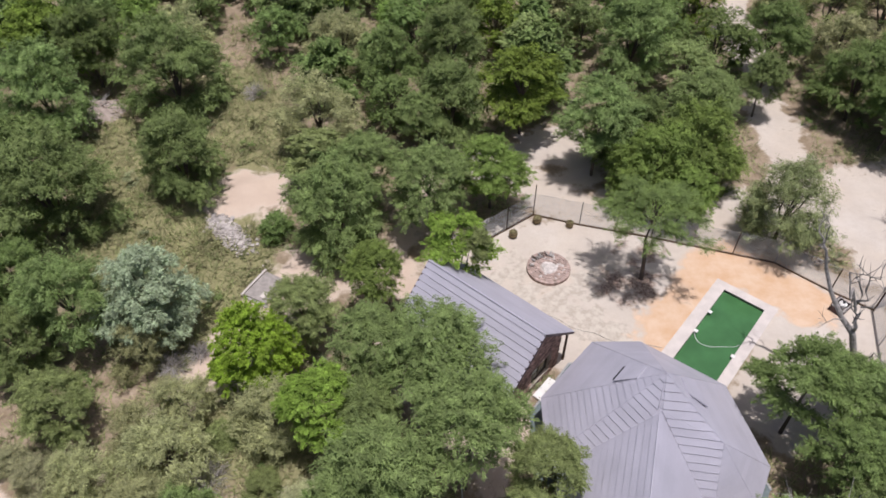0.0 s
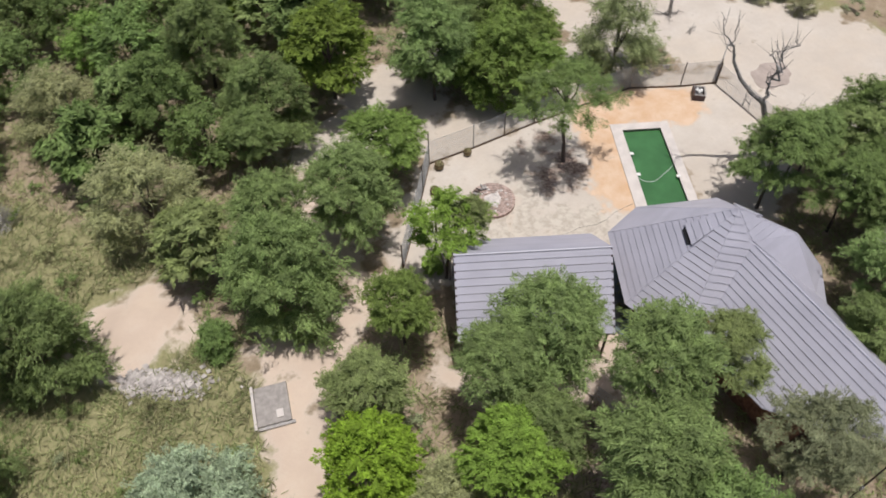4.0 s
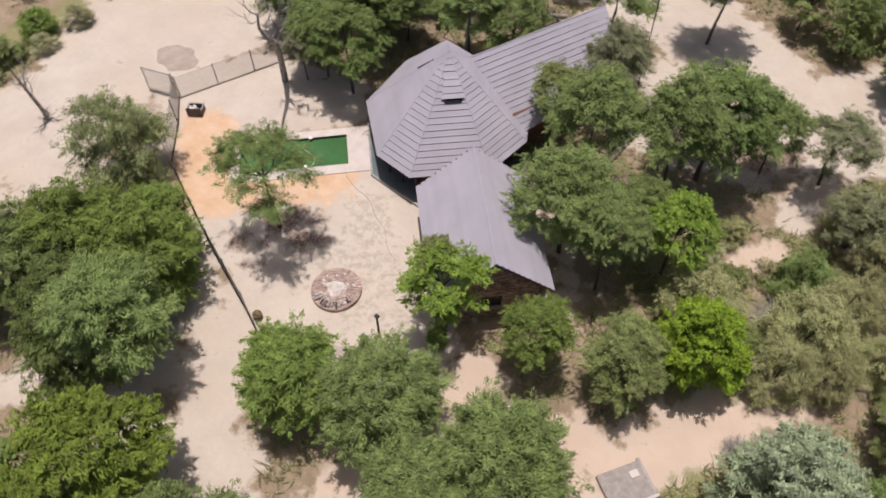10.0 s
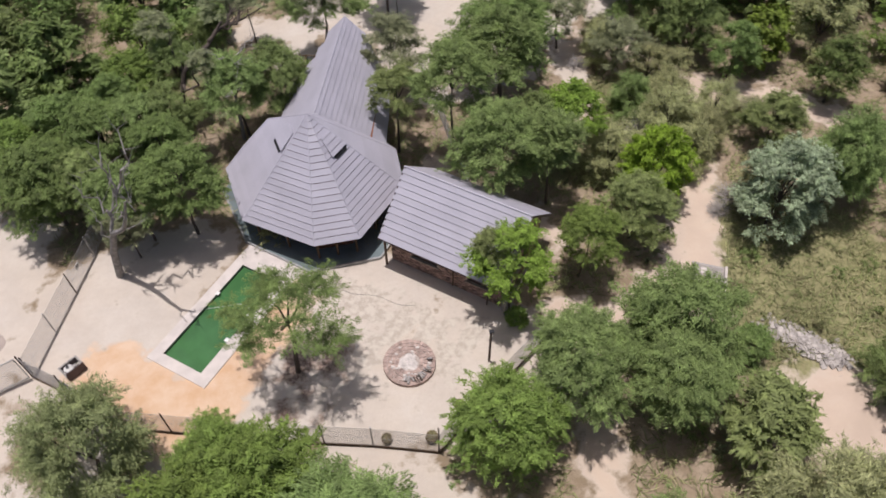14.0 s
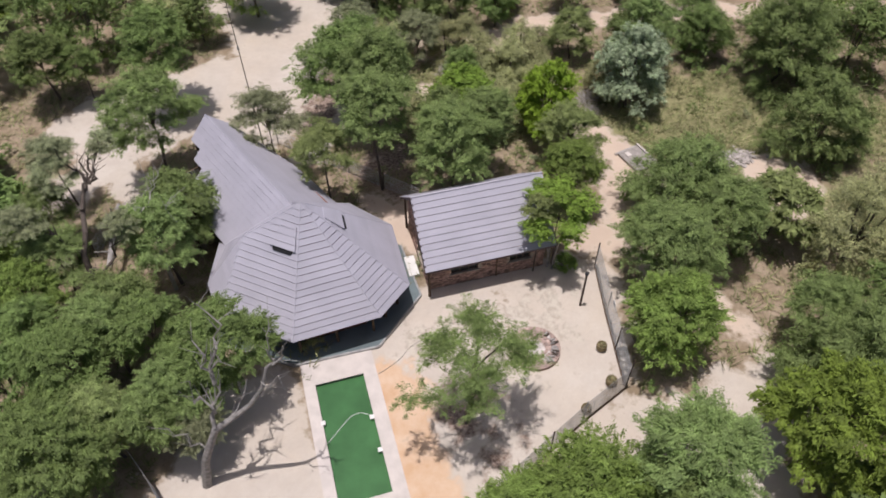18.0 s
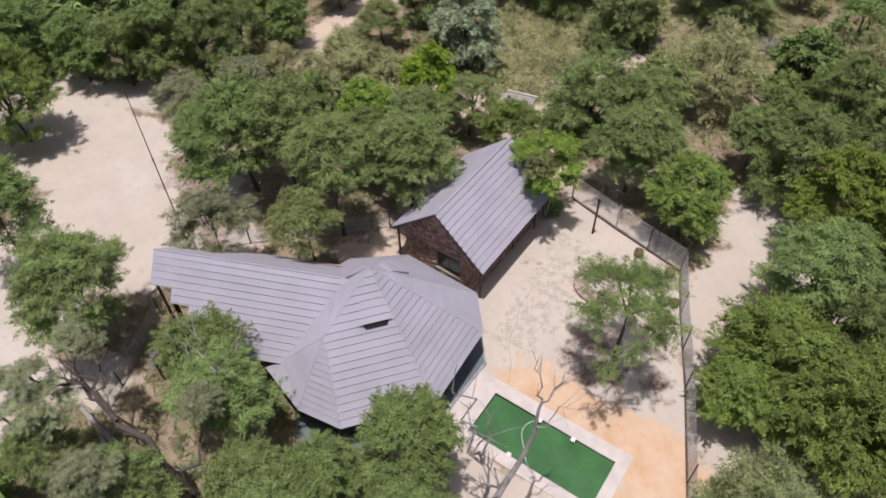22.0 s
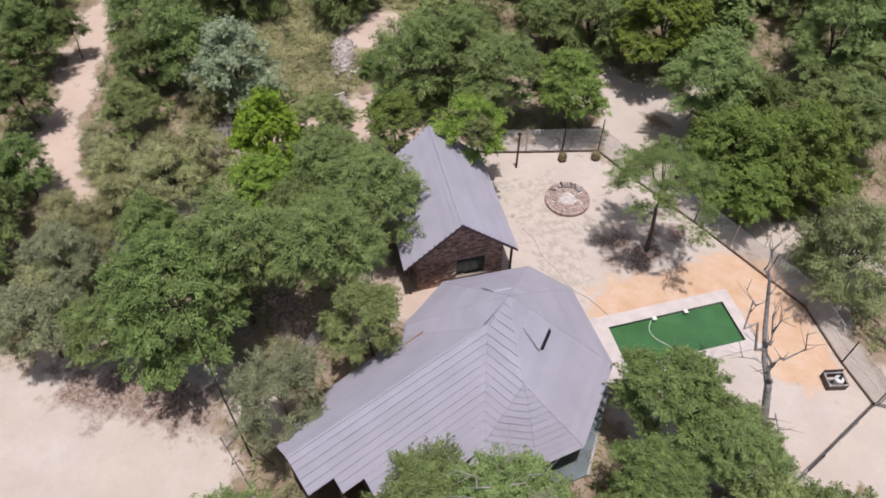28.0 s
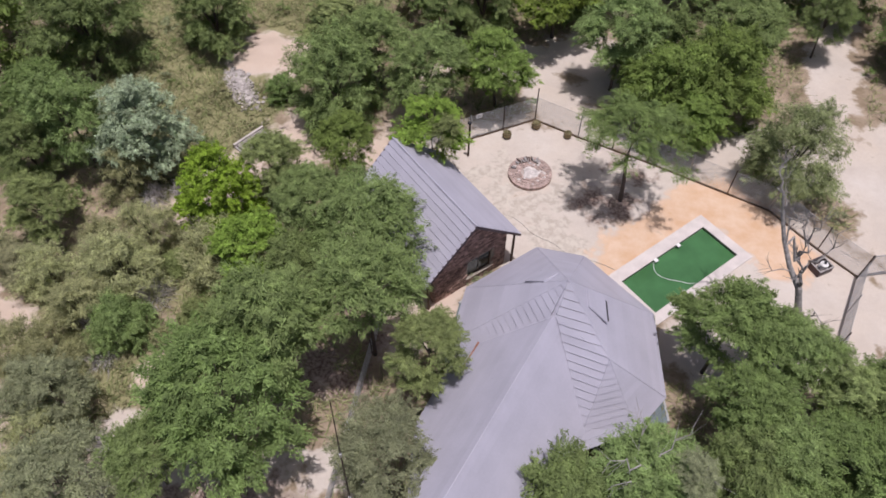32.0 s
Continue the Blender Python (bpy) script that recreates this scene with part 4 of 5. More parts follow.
# ---- fences of wire mesh ----
def wire_mesh(length, height, cell=0.085, r=0.0042):
    """A chain-link panel on the plane y = 0."""
    verts, faces = [], []

    def strand(x0, z0, x1, z1, rad):
        dx, dz = x1 - x0, z1 - z0
        l = math.hypot(dx, dz)
        nx, nz = -dz / l * rad, dx / l * rad
        k = len(verts)
        for x, z in ((x0, z0), (x1, z1)):
            verts.extend([(x + nx, 0, z + nz), (x - nx * 0.5, rad * 0.9, z - nz * 0.5), (x - nx * 0.5, -rad * 0.9, z - nz * 0.5)])
        for i in range(3):
            faces.append((k + i, k + (i + 1) % 3, k + 3 + (i + 1) % 3, k + 3 + i))

    k = -height
    while k < length:
        for a, b in ((k, k + height),):
            x0, x1 = max(a, 0), min(b, length)
            if x1 - x0 > 0.02:
                strand(x0, x0 - a, x1, x1 - a, r)
                strand(x0, height - (x0 - a), x1, height - (x1 - a), r)
        k += cell
    for z in (0.06, height * 0.5, height - 0.02):
        strand(0, z, length, z, r * 1.6)
    return verts, [], faces


def fence(name, pts, height, label, spacing=2.6, kerb=True, tall=()):
    root = thing(name, (pts[0][0], pts[0][1], 0), label, "fence", "wire fences")
    o0 = Vector((pts[0][0], pts[0][1], 0))
    for i, (a, b) in enumerate(zip(pts, pts[1:])):
        A, B = Vector((*a, 0)) - o0, Vector((*b, 0)) - o0
        d = B - A
        n = max(1, round(d.length / spacing))
        turn = math.degrees(math.atan2(d.y, d.x))
        seg = d.length / n
        for k in range(n):
            p = A + d * (k / n)
            h = height + (0.75 if (i, k) in tall else 0.12)
            o = part("post", tube([(0, 0, -0.1), (0, 0, h)], [0.04, 0.038], 7), M_RUST if (i + k) % 2 == 0 else M_STEEL, root)
            o.matrix_basis = pose(*p)
            o = part("mesh_panel", wire_mesh(seg - 0.06, height), M_MESH, root)
            o.matrix_basis = pose(*(p + d.normalized() * 0.03), 0, 0, turn)
        if kerb:
            o = part("kerb", boxes((0, d.length, -0.055, 0.055, -0.1, 0.09)), M_TIMBER, root)
            o.matrix_basis = pose(*A, 0, 0, turn)
    o = part("post", tube([(0, 0, -0.1), (0, 0, height + 0.12)], [0.04, 0.038], 7), M_RUST, root)
    o.matrix_basis = pose(*(Vector((*pts[-1], 0)) - o0))
    return root


fence("wire_fence", [(-0.6, 31.4), (2.4, 33.55), (6.3, 36.5), (9.4, 35.5), (14.1, 34.25), (21.7, 31.9), (24.4, 29.45), (26.5, 27.9)], 2.0, "grey wire mesh fence on a dark kerb round the yard", tall={(2, 0)})
fence("wire_fence", [(26.45, 27.8), (24.1, 20.0), (22.6, 13.5)], 1.7, "rusty wire mesh fence on the pool's far side", kerb=False)
fence("wire_fence", [(15.8, 5.2), (13.2, 3.9), (6.2, 5.75), (1.45, 7.2), (1.2, 10.5), (0.75, 19.3)], 1.3, "low wire fence behind the house", kerb=False)
gate = thing("mesh_gate", (26.6, 27.95, 0), "grey steel mesh gate standing ajar at the fence corner", "gate", turn=22)
part("gate_frame", boxes((0, 0.05, -0.025, 0.025, 0.1, 2.0), (2.2, 2.25, -0.025, 0.025, 0.1, 2.0), (0.05, 2.2, -0.025, 0.025, 0.1, 0.15), (0.05, 2.2, -0.025, 0.025, 1.95, 2.0)), M_STEEL, gate)
part("gate_mesh", wire_mesh(2.15, 1.8, 0.08), M_MESH, gate).matrix_basis = pose(0.05, 0.0, 0.15)
for x, y, z, turn in ((2.9, 33.93, 1.8, 37), (23.4, 30.36, 1.75, -42), (24.55, 21.6, 1.2, 73)):
    sign = thing("warning_sign", (x, y, z), "small white sign plate wired to the fence", "sign", "fence signs", turn=turn)
    part("plate", boxes((-0.2, 0.2, 0.05, 0.07, -0.16, 0.16)), M_WHITE, sign)
    for k, (w, zz) in enumerate(((0.13, 0.07), (0.1, 0.0), (0.13, -0.07))):
        part("bar", boxes((-w, w, 0.07, 0.076, zz - 0.018, zz + 0.018), (-w, w, 0.044, 0.05, zz - 0.018, zz + 0.018)), M_BLACK, sign)
lamp = thing("lamp_post", (2.62, 32.0, 0), "dark timber lamp post with a small head", "lamp post")
part("pole", tube([(0, 0, -0.2), (0.02, 0.01, 2.85)], [0.07, 0.06], 8), M_RUST, lamp)
part("head", boxes((-0.12, 0.12, -0.1, 0.1, 2.82, 2.95), bevel=0.02), M_BLACK, lamp)
mast = thing("antenna_mast", (3.0, 7.5, 0), "tall thin grey steel mast beside the house", "mast")
part("shaft", tube([(0, 0, -0.5), (0.1, 0.04, 4.5), (0.2, 0.09, 9.0), (0.33, 0.16, 13.3)], [0.045, 0.036, 0.028, 0.016], 8), M_RUST, mast)
for z in (4.5, 9.0):
    part("sleeve", tube([(0.1 * z / 4.5, 0.043 * z / 4.5, z - 0.12), (0.1 * z / 4.5, 0.043 * z / 4.5, z + 0.12)], [0.058, 0.058], 8), M_STEEL, mast)
part("stay", tube([(0.9, 0.5, 0), (0.05, 0.03, 2.2)], [0.03, 0.025], 6), M_RUST, mast)

# ---- pots and the pump box ----
def pot(x, y, s):
    p = thing("plant_pot", (x, y, 0), "rounded clay pot with a spiky yellowish plant", "plant pot", "pots along the fence", turn=s * 300)
    bm = bmesh.new()
    prof = ((0.16, 0), (0.25, 0.1), (0.28, 0.24), (0.24, 0.36), (0.26, 0.4), (0.22, 0.4), (0.2, 0.33))
    rings = [[bm.verts.new((math.cos(k * math.tau / 14) * r * s, math.sin(k * math.tau / 14) * r * s, z * s)) for k in range(14)] for r, z in prof]
    for a, b in zip(rings, rings[1:]):
        for k in range(14):
            bm.faces.new((a[k], a[(k + 1) % 14], b[(k + 1) % 14], b[k]))
    bm.faces.new(rings[-1]), bm.faces.new(rings[0][::-1])
    part("pot", bm, M_POT, p)
    bm = bmesh.new()
    rr = random.Random(int(x * 10))
    for k in range(40):
        a, l = rr.uniform(0, math.tau), rr.uniform(0.12, 0.3) * s
        e = rr.uniform(0.3, 1.3)
        c = Vector((math.cos(a) * 0.08, math.sin(a) * 0.08, 0.34 * s))
        tip = c + Vector((math.cos(a) * math.cos(e) * l, math.sin(a) * math.cos(e) * l, math.sin(e) * l))
        w = Vector((-math.sin(a), math.cos(a), 0)) * 0.03
        vs = [bm.verts.new(v) for v in (c - w, c + w, tip)]
        bm.faces.new(vs)
    part("plant", bm, M_STRAW, p)
    return p


for x, y, s in ((4.75, 34.35, 1.1), (6.5, 35.75, 1.15), (8.7, 35.35, 1.0)):
    pot(x, y, s)
box_at = thing("pump_box", (24.4, 27.95, 0), "open wooden box holding the pool pump and filter", "pump box", turn=38)
for r in ((-0.65, 0.65, -0.5, -0.44, 0, 0.6), (-0.65, 0.65, 0.44, 0.5, 0, 0.6), (-0.65, -0.59, -0.44, 0.44, 0, 0.6), (0.59, 0.65, -0.44, 0.44, 0, 0.6)):
    part("side_board", boxes(r), M_FASCIA, box_at)
part("base", boxes((-0.59, 0.59, -0.44, 0.44, 0, 0.05)), M_CONC, box_at)
for r in ((-0.68, 0.68, -0.53, -0.41, 0.6, 0.63), (-0.68, 0.68, 0.41, 0.53, 0.6, 0.63), (-0.68, -0.56, -0.41, 0.41, 0.6, 0.63), (0.56, 0.68, -0.41, 0.41, 0.6, 0.63)):
    part("rim", boxes(r), M_SNAG, box_at, "grey worn rim")
part("filter_tank", tube([(0.2, 0.0, 0.05), (0.2, 0, 0.2), (0.2, 0, 0.6), (0.2, 0, 0.72)], [0.26, 0.31, 0.31, 0.14], 14), M_WHITE, box_at)
part("valve_head", tube([(0.2, 0, 0.7), (0.2, 0, 0.85)], [0.12, 0.1], 10), M_BLACK, box_at)
part("pump", tube([(-0.45, 0.05, 0.22), (-0.1, 0.05, 0.22)], [0.14, 0.11], 10), M_BLACK, box_at)
part("pipe", tube([(-0.3, 0.05, 0.3), (-0.3, 0.05, 0.55), (0.2, 0.05, 0.78)], [0.035] * 3, 7), M_WHITE, box_at)
part("lid", boxes((-0.7, 0.6, 0.52, 0.57, 0.05, 0.9)), M_FASCIA, box_at, "lid leaning open")
box_at.scale = (0.78, 0.78, 0.78)

# ---- rubble, cover slab ----
srng = np.random.default_rng(3)
verts, faces = [], []
for _ in range(520):
    u, v = srng.normal(0, 1.0), srng.normal(0, 0.42)
    c = np.array([-14.6 + 0.75 * u - 0.55 * v, 34.7 - 0.75 * u - 0.75 * v, 0.04 + 0.22 * math.exp(-(u * u * 0.6 + v * v * 4))])
    s = srng.uniform(0.06, 0.17)
    k = len(verts)
    for z in (-1, 1):
        for x, y in ((-1, -1), (1, -1), (1, 1), (-1, 1)):
            verts.append(tuple(c + s * np.array([x, y, z * 0.7]) * srng.uniform(0.55, 1.1, 3)))
    faces += [tuple(k + i for i in f) for f in ((3, 2, 1, 0), (4, 5, 6, 7), (0, 1, 5, 4), (1, 2, 6, 5), (2, 3, 7, 6), (3, 0, 4, 7))]
tagged(part("rubble_heap", (verts, [], faces), M_STONE), "heap of pale broken concrete rubble in the grass", "rubble", kind="stuff")
slab = thing("tank_cover", (-11.15, 29.6, 0), "grey concrete tank cover with a small hatch", "concrete cover", turn=-28)
part("slab", boxes((-0.85, 0.85, -1.1, 1.1, 0, 0.22), bevel=0.03), M_STONE, slab)
part("hatch", boxes((0.15, 0.5, -0.85, -0.4, 0.22, 0.28), bevel=0.01), M_CONC, slab)
part("edge_beam", boxes((-1.0, -0.86, -1.25, 1.2, 0, 0.3)), M_CONC, slab)
part("edge_beam", boxes((-0.86, 1.0, -1.27, -1.12, 0, 0.14)), M_DEAD, slab)

# ---- round trough in the far clearing, brushwood on the dirt heap ----
trough = thing("water_trough", (26.6, 61.0, 0), "round grey concrete water trough, dark inside", "water trough")
bm = bmesh.new()
prof = ((1.5, -0.1), (1.48, 0.55), (1.42, 0.6), (1.22, 0.6), (1.18, 0.52), (1.16, 0.1))
rings_t = [[bm.verts.new((math.cos(k * math.tau / 36) * r * 1.15, math.sin(k * math.tau / 36) * r, z)) for k in range(36)] for r, z in prof]
for a, b in zip(rings_t, rings_t[1:]):
    for k in range(36):
        bm.faces.new((a[k], a[(k + 1) % 36], b[(k + 1) % 36], b[k]))
part("wall", bm, M_STONE, trough)
part("bottom", prism([(math.cos(k * math.tau / 36) * 1.3, math.sin(k * math.tau / 36) * 1.15) for k in range(36)], 0.0, 0.12), M_DARK, trough, "dark stagnant water")
dirt = bmesh.new()
rings_d = [[dirt.verts.new((-28.6 + math.cos(k * math.tau / 30) * r * (1.5 + 0.2 * math.sin(3 * k)), 48.9 + math.sin(k * math.tau / 30) * r * (1.1 + 0.16 * math.sin(k * 1.7)), z + 0.06 * math.sin(k * 2.3 + r * 5))) for k in range(30)] for r, z in ((1.9, -0.12), (1.5, 0.15), (1.0, 0.42), (0.5, 0.6), (0.15, 0.68))]
for a, b in zip(rings_d, rings_d[1:]):
    for k in range(30):
        dirt.faces.new((a[k], a[(k + 1) % 30], b[(k + 1) % 30], b[k]))
dirt.faces.new(rings_d[-1])
tagged(part("soil_mound", dirt, M_HEAP), "heap of pale dug-up soil under brushwood", "soil heap")
brush = thing("brushwood", (-28.6, 48.9, 0), "grey dead branches thrown on a heap of soil", "brushwood")
brng = random.Random(14)
for _ in range(26):
    a, l = brng.uniform(0, math.tau), brng.uniform(0.5, 1.6)
    c = Vector((brng.gauss(0, 1.1), brng.gauss(0.2, 0.8), 0))
    c.z = 0.75 * max(0.1, 1 - (c.x / 2.6) ** 2 - (c.y / 1.9) ** 2) + 0.05
    d = Vector((math.cos(a), math.sin(a), brng.uniform(0.0, 0.35)))
    part("branch", tube([c, c + d * l * 0.5 + Vector((0, 0, 0.06)), c + d * l], [0.035, 0.028, 0.008], 5), M_DEAD if brng.random() < 0.7 else M_BARK, brush)

# ---- dead trees ----
def dead_tree(name, label, stem, radii, seed, forks, material, group="dead trees"):
    """A bare tree: a bent stem, limbs from it, and twigs from the limbs."""
    rng = random.Random(seed)
    root = thing(name, stem[0], label, "dead tree", group)
    o0 = Vector(stem[0])
    part("trunk", tube([Vector(p) - o0 for p in stem], radii, 9), material, root)
    for at, to, r in forks:
        a, b = Vector(at) - o0, Vector(to) - o0
        pts = [a]
        for k in (0.16, 0.32, 0.48, 0.64, 0.82):
            pts.append(a.lerp(b, k) + Vector([rng.uniform(-1, 1) for _ in range(3)]) * (b - a).length * 0.1)
        pts.append(b)
        limb = part("limb", tube(pts, [r, r * 0.88, r * 0.74, r * 0.62, r * 0.5, r * 0.34, r * 0.12], 6), material, root)
        for _ in range(8):
            i = rng.randrange(1, 6)
            c = pts[i].lerp(pts[i + 1], rng.random())
            d = ((b - a).normalized() + Vector([rng.uniform(-0.9, 0.9) for _ in range(3)])).normalized()
            l = rng.uniform(0.4, 1.2)
            part("twig", tube([c, c + d * l * 0.5 + Vector((0, 0, 0.05)), c + d * l + Vector((0, 0, rng.uniform(0, 0.3)))], [r * 0.28, r * 0.2, r * 0.07], 4), material, limb)
    return root


dead_tree("dead_tree", "bare leafless tree with bleached branches by the pool", [(22.5, 21.8, -0.2), (22.05, 22.05, 2.2), (21.25, 22.65, 4.5), (20.6, 23.3, 5.2), (20.0, 24.05, 6.2), (19.5, 24.6, 7.4), (19.1, 24.75, 8.6)], [0.25, 0.2, 0.165, 0.13, 0.11, 0.09, 0.06], 3,
          [((19.1, 24.75, 8.6), (18.65, 25.7, 10.2), 0.055), ((19.1, 24.75, 8.6), (18.3, 24.7, 10.9), 0.05), ((19.4, 24.6, 7.6), (19.3, 25.7, 8.9), 0.035),
           ((21.2, 22.7, 4.6), (20.3, 22.5, 7.0), 0.12), ((20.35, 22.5, 6.9), (18.4, 21.6, 10.9), 0.075), ((20.3, 22.5, 7.0), (19.6, 22.9, 9.6), 0.06), ((20.3, 22.5, 6.9), (20.1, 22.1, 10.3), 0.07), ((20.9, 22.6, 5.4), (21.7, 22.8, 9.2), 0.07),
           ((21.1, 22.75, 4.7), (19.3, 23.3, 5.6), 0.045), ((21.8, 22.2, 3.1), (22.7, 20.8, 5.0), 0.05)], M_SNAG)
dead_tree("dead_tree", "leaning dead tree with fanned dry branches in a sandy clearing", [(31.2, 35.1, -0.15), (31.05, 35.1, 0.9), (31.15, 35.2, 1.9), (31.0, 35.35, 2.9), (30.8, 35.5, 4.2), (30.75, 35.5, 5.4)], [0.17, 0.14, 0.12, 0.085, 0.05, 0.02], 5,
          [((31.15, 35.2, 1.9), (31.9, 34.6, 4.2), 0.06), ((31.1, 35.25, 2.3), (32.3, 35.0, 3.6), 0.05), ((31.0, 35.35, 2.8), (31.4, 34.6, 4.8), 0.045), ((31.1, 35.2, 2.1), (32.4, 34.3, 3.1), 0.04), ((30.95, 35.4, 3.2), (30.2, 36.0, 4.6), 0.04), ((31.1, 35.1, 0.3), (30.2, 34.4, 0.12), 0.05), ((31.2, 35.0, 0.25), (32.2, 34.6, 0.1), 0.045), ((31.1, 35.2, 0.25), (30.6, 36.2, 0.1), 0.045)], M_SNAG)
stick_rng = random.Random(44)
sticks = thing("stick_heap", (30.4, 32.7, 0), "small heap of dry broken sticks on open sand", "stick heap")
for _ in range(9):
    a, l, c = stick_rng.uniform(0, math.tau), stick_rng.uniform(0.5, 0.95), Vector((stick_rng.uniform(-0.35, 0.35), stick_rng.uniform(-0.25, 0.25), 0.0))
    d = Vector((math.cos(a) * 0.5, math.sin(a) * 0.5, stick_rng.uniform(0.4, 1.0))) * l
    part("stick", tube([c, c + d * 0.5 + Vector((0.03, 0, 0)), c + d], [0.03, 0.025, 0.01], 5), M_SNAG, sticks)
fallen = thing("fallen_branch", (36.8, 35.9, 0), "bleached fallen branch with dry twigs lying beside the scrub", "fallen branch")
part("stem", tube([(-1.1, 0.5, 0.12), (-0.2, 0.1, 0.25), (0.7, -0.3, 0.3), (1.5, -0.5, 0.15)], [0.07, 0.06, 0.045, 0.015], 6), M_DEAD, fallen)
for _ in range(14):
    c = Vector((-1.1, 0.5, 0.15)).lerp(Vector((1.4, -0.5, 0.25)), stick_rng.random())
    d = Vector((stick_rng.uniform(-0.4, 0.9), stick_rng.uniform(-0.9, 0.9), stick_rng.uniform(-0.05, 0.5))) * stick_rng.uniform(0.5, 1.0)
    e = c + d
    e.z = max(e.z, 0.03)
    part("twig", tube([c, c.lerp(e, 0.5) + Vector((0, 0, 0.05)), e], [0.022, 0.016, 0.006], 4), M_DEAD, fallen)
twisted = dead_tree("twisted_tree", "half-dead tree with dark twisted limbs and few leaves", [(18.4, 10.4, -0.2), (18.4, 9.9, 2.6), (17.8, 9.1, 4.5), (17.0, 8.6, 5.2), (16.1, 7.1, 5.0), (15.4, 6.6, 5.7), (14.6, 5.8, 5.6)], [0.2, 0.175, 0.16, 0.145, 0.135, 0.12, 0.09], 8,
                    [((14.6, 5.8, 5.6), (11.9, 4.6, 6.8), 0.1), ((14.6, 5.8, 5.6), (14.3, 3.4, 7.2), 0.1), ((15.4, 6.6, 5.7), (12.9, 6.2, 7.6), 0.08), ((14.6, 5.8, 5.6), (11.5, 3.2, 5.4), 0.08), ((16.0, 7.1, 5.3), (12.8, 3.4, 5.6), 0.11), ((17.8, 9.1, 4.5), (19.2, 7.0, 7.0), 0.12), ((18.3, 9.8, 3.0), (16.0, 11.2, 6.6), 0.1)], M_BARK)
for (x, y, z), r in (((14.6, 3.8, 7.2), 1.15), ((12.3, 4.7, 6.7), 0.9), ((19.2, 7.0, 7.0), 1.3), ((16.1, 11.0, 6.7), 1.0), ((15.3, 3.9, 6.1), 1.45), ((13.2, 6.0, 7.3), 0.7)):
    o = new("leafy_bough", PROTO["pale"][0][0])
    o.parent = twisted
    o.matrix_basis = Matrix.LocRotScale((x - 18.4, y - 10.4, z + 0.2), Euler((0, 0, x)), (r, r, r * 0.6))
dead_tree("bare_snag", "bleached bare snag rising out of a dense tree", [(14.9, 11.3, -0.2), (14.7, 11.1, 3.5), (14.3, 10.9, 6.2)], [0.14, 0.1, 0.06], 12,
          [((14.3, 10.9, 6.2), (12.6, 10.4, 7.6), 0.04), ((14.3, 10.9, 6.2), (15.6, 12.4, 7.8), 0.04), ((14.6, 11.0, 5.0), (16.8, 10.6, 7.0), 0.045), ((14.4, 11.0, 5.8), (13.6, 12.8, 7.4), 0.04), ((14.5, 11.0, 5.4), (13.0, 9.4, 6.8), 0.035)], M_DEAD)
log = thing("fallen_log", (12.1, 2.7, 0), "grey fallen tree trunk lying on the sand", "fallen log")
part("trunk", tube([(0, 0, 0.18), (1.3, 1.2, 0.22), (2.7, 2.7, 0.2), (4.0, 4.0, 0.16)], [0.12, 0.17, 0.19, 0.15], 9), M_DEAD, log)
part("broken_limb", tube([(1.9, 1.9, 0.3), (1.5, 2.4, 0.9), (1.6, 2.9, 1.3)], [0.09, 0.06, 0.02], 6), M_DEAD, log)
part("broken_limb", tube([(3.1, 3.1, 0.3), (3.9, 2.8, 0.8)], [0.08, 0.03], 6), M_DEAD, log)
heap = bmesh.new()
rings_h = [[heap.verts.new((30.1 + math.cos(k * math.tau / 26) * r * (1.35 + 0.1 * math.sin(k)), 25.5 + math.sin(k * math.tau / 26) * r * (0.95 + 0.12 * math.sin(k * 1.7)), z)) for k in range(26)] for r, z in ((1.5, -0.06), (1.15, 0.05), (0.7, 0.13), (0.35, 0.19), (0.1, 0.21))]
for a, b in zip(rings_h, rings_h[1:]):
    for k in range(26):
        heap.faces.new((a[k], a[(k + 1) % 26], b[(k + 1) % 26], b[k]))
heap.faces.new(rings_h[-1])
tagged(part("sand_mound", heap, M_HEAP), "low mound of greyish pink building sand on open ground", "sand mound")

# rows of x, y, crown radius, height of the crown's middle, kind
TREES_MIDDLE = [
    (-3.5, 10.3, 3.8, 6.0, "dark"),
    (3.9, 9.6, 2.5, 5.5, "pale"),
    (-2.6, 13.5, 2.8, 7.4, "mid"),
    (4.5, 14.8, 2.1, 5.6, "light"),
    (1.2, 16.2, 2.7, 7.4, "mid"),
    (-3.8, 18.2, 2.1, 4.7, "mid"),
    (-5.9, 18.4, 2.2, 5.2, "green"),
    (-0.6, 21.0, 3.1, 5.9, "mid"),
    (-3.6, 21.5, 2.0, 6.0, "mid"),
    (-4.0, 27.7, 1.9, 4.4, "lush"),
    (1.75, 28.45, 1.1, 5.6, "light"),
    (0.5, 29.9, 0.7, 0.6, "lush"),
    (0.9, 29.1, 2.3, 5.3, "open"),
]
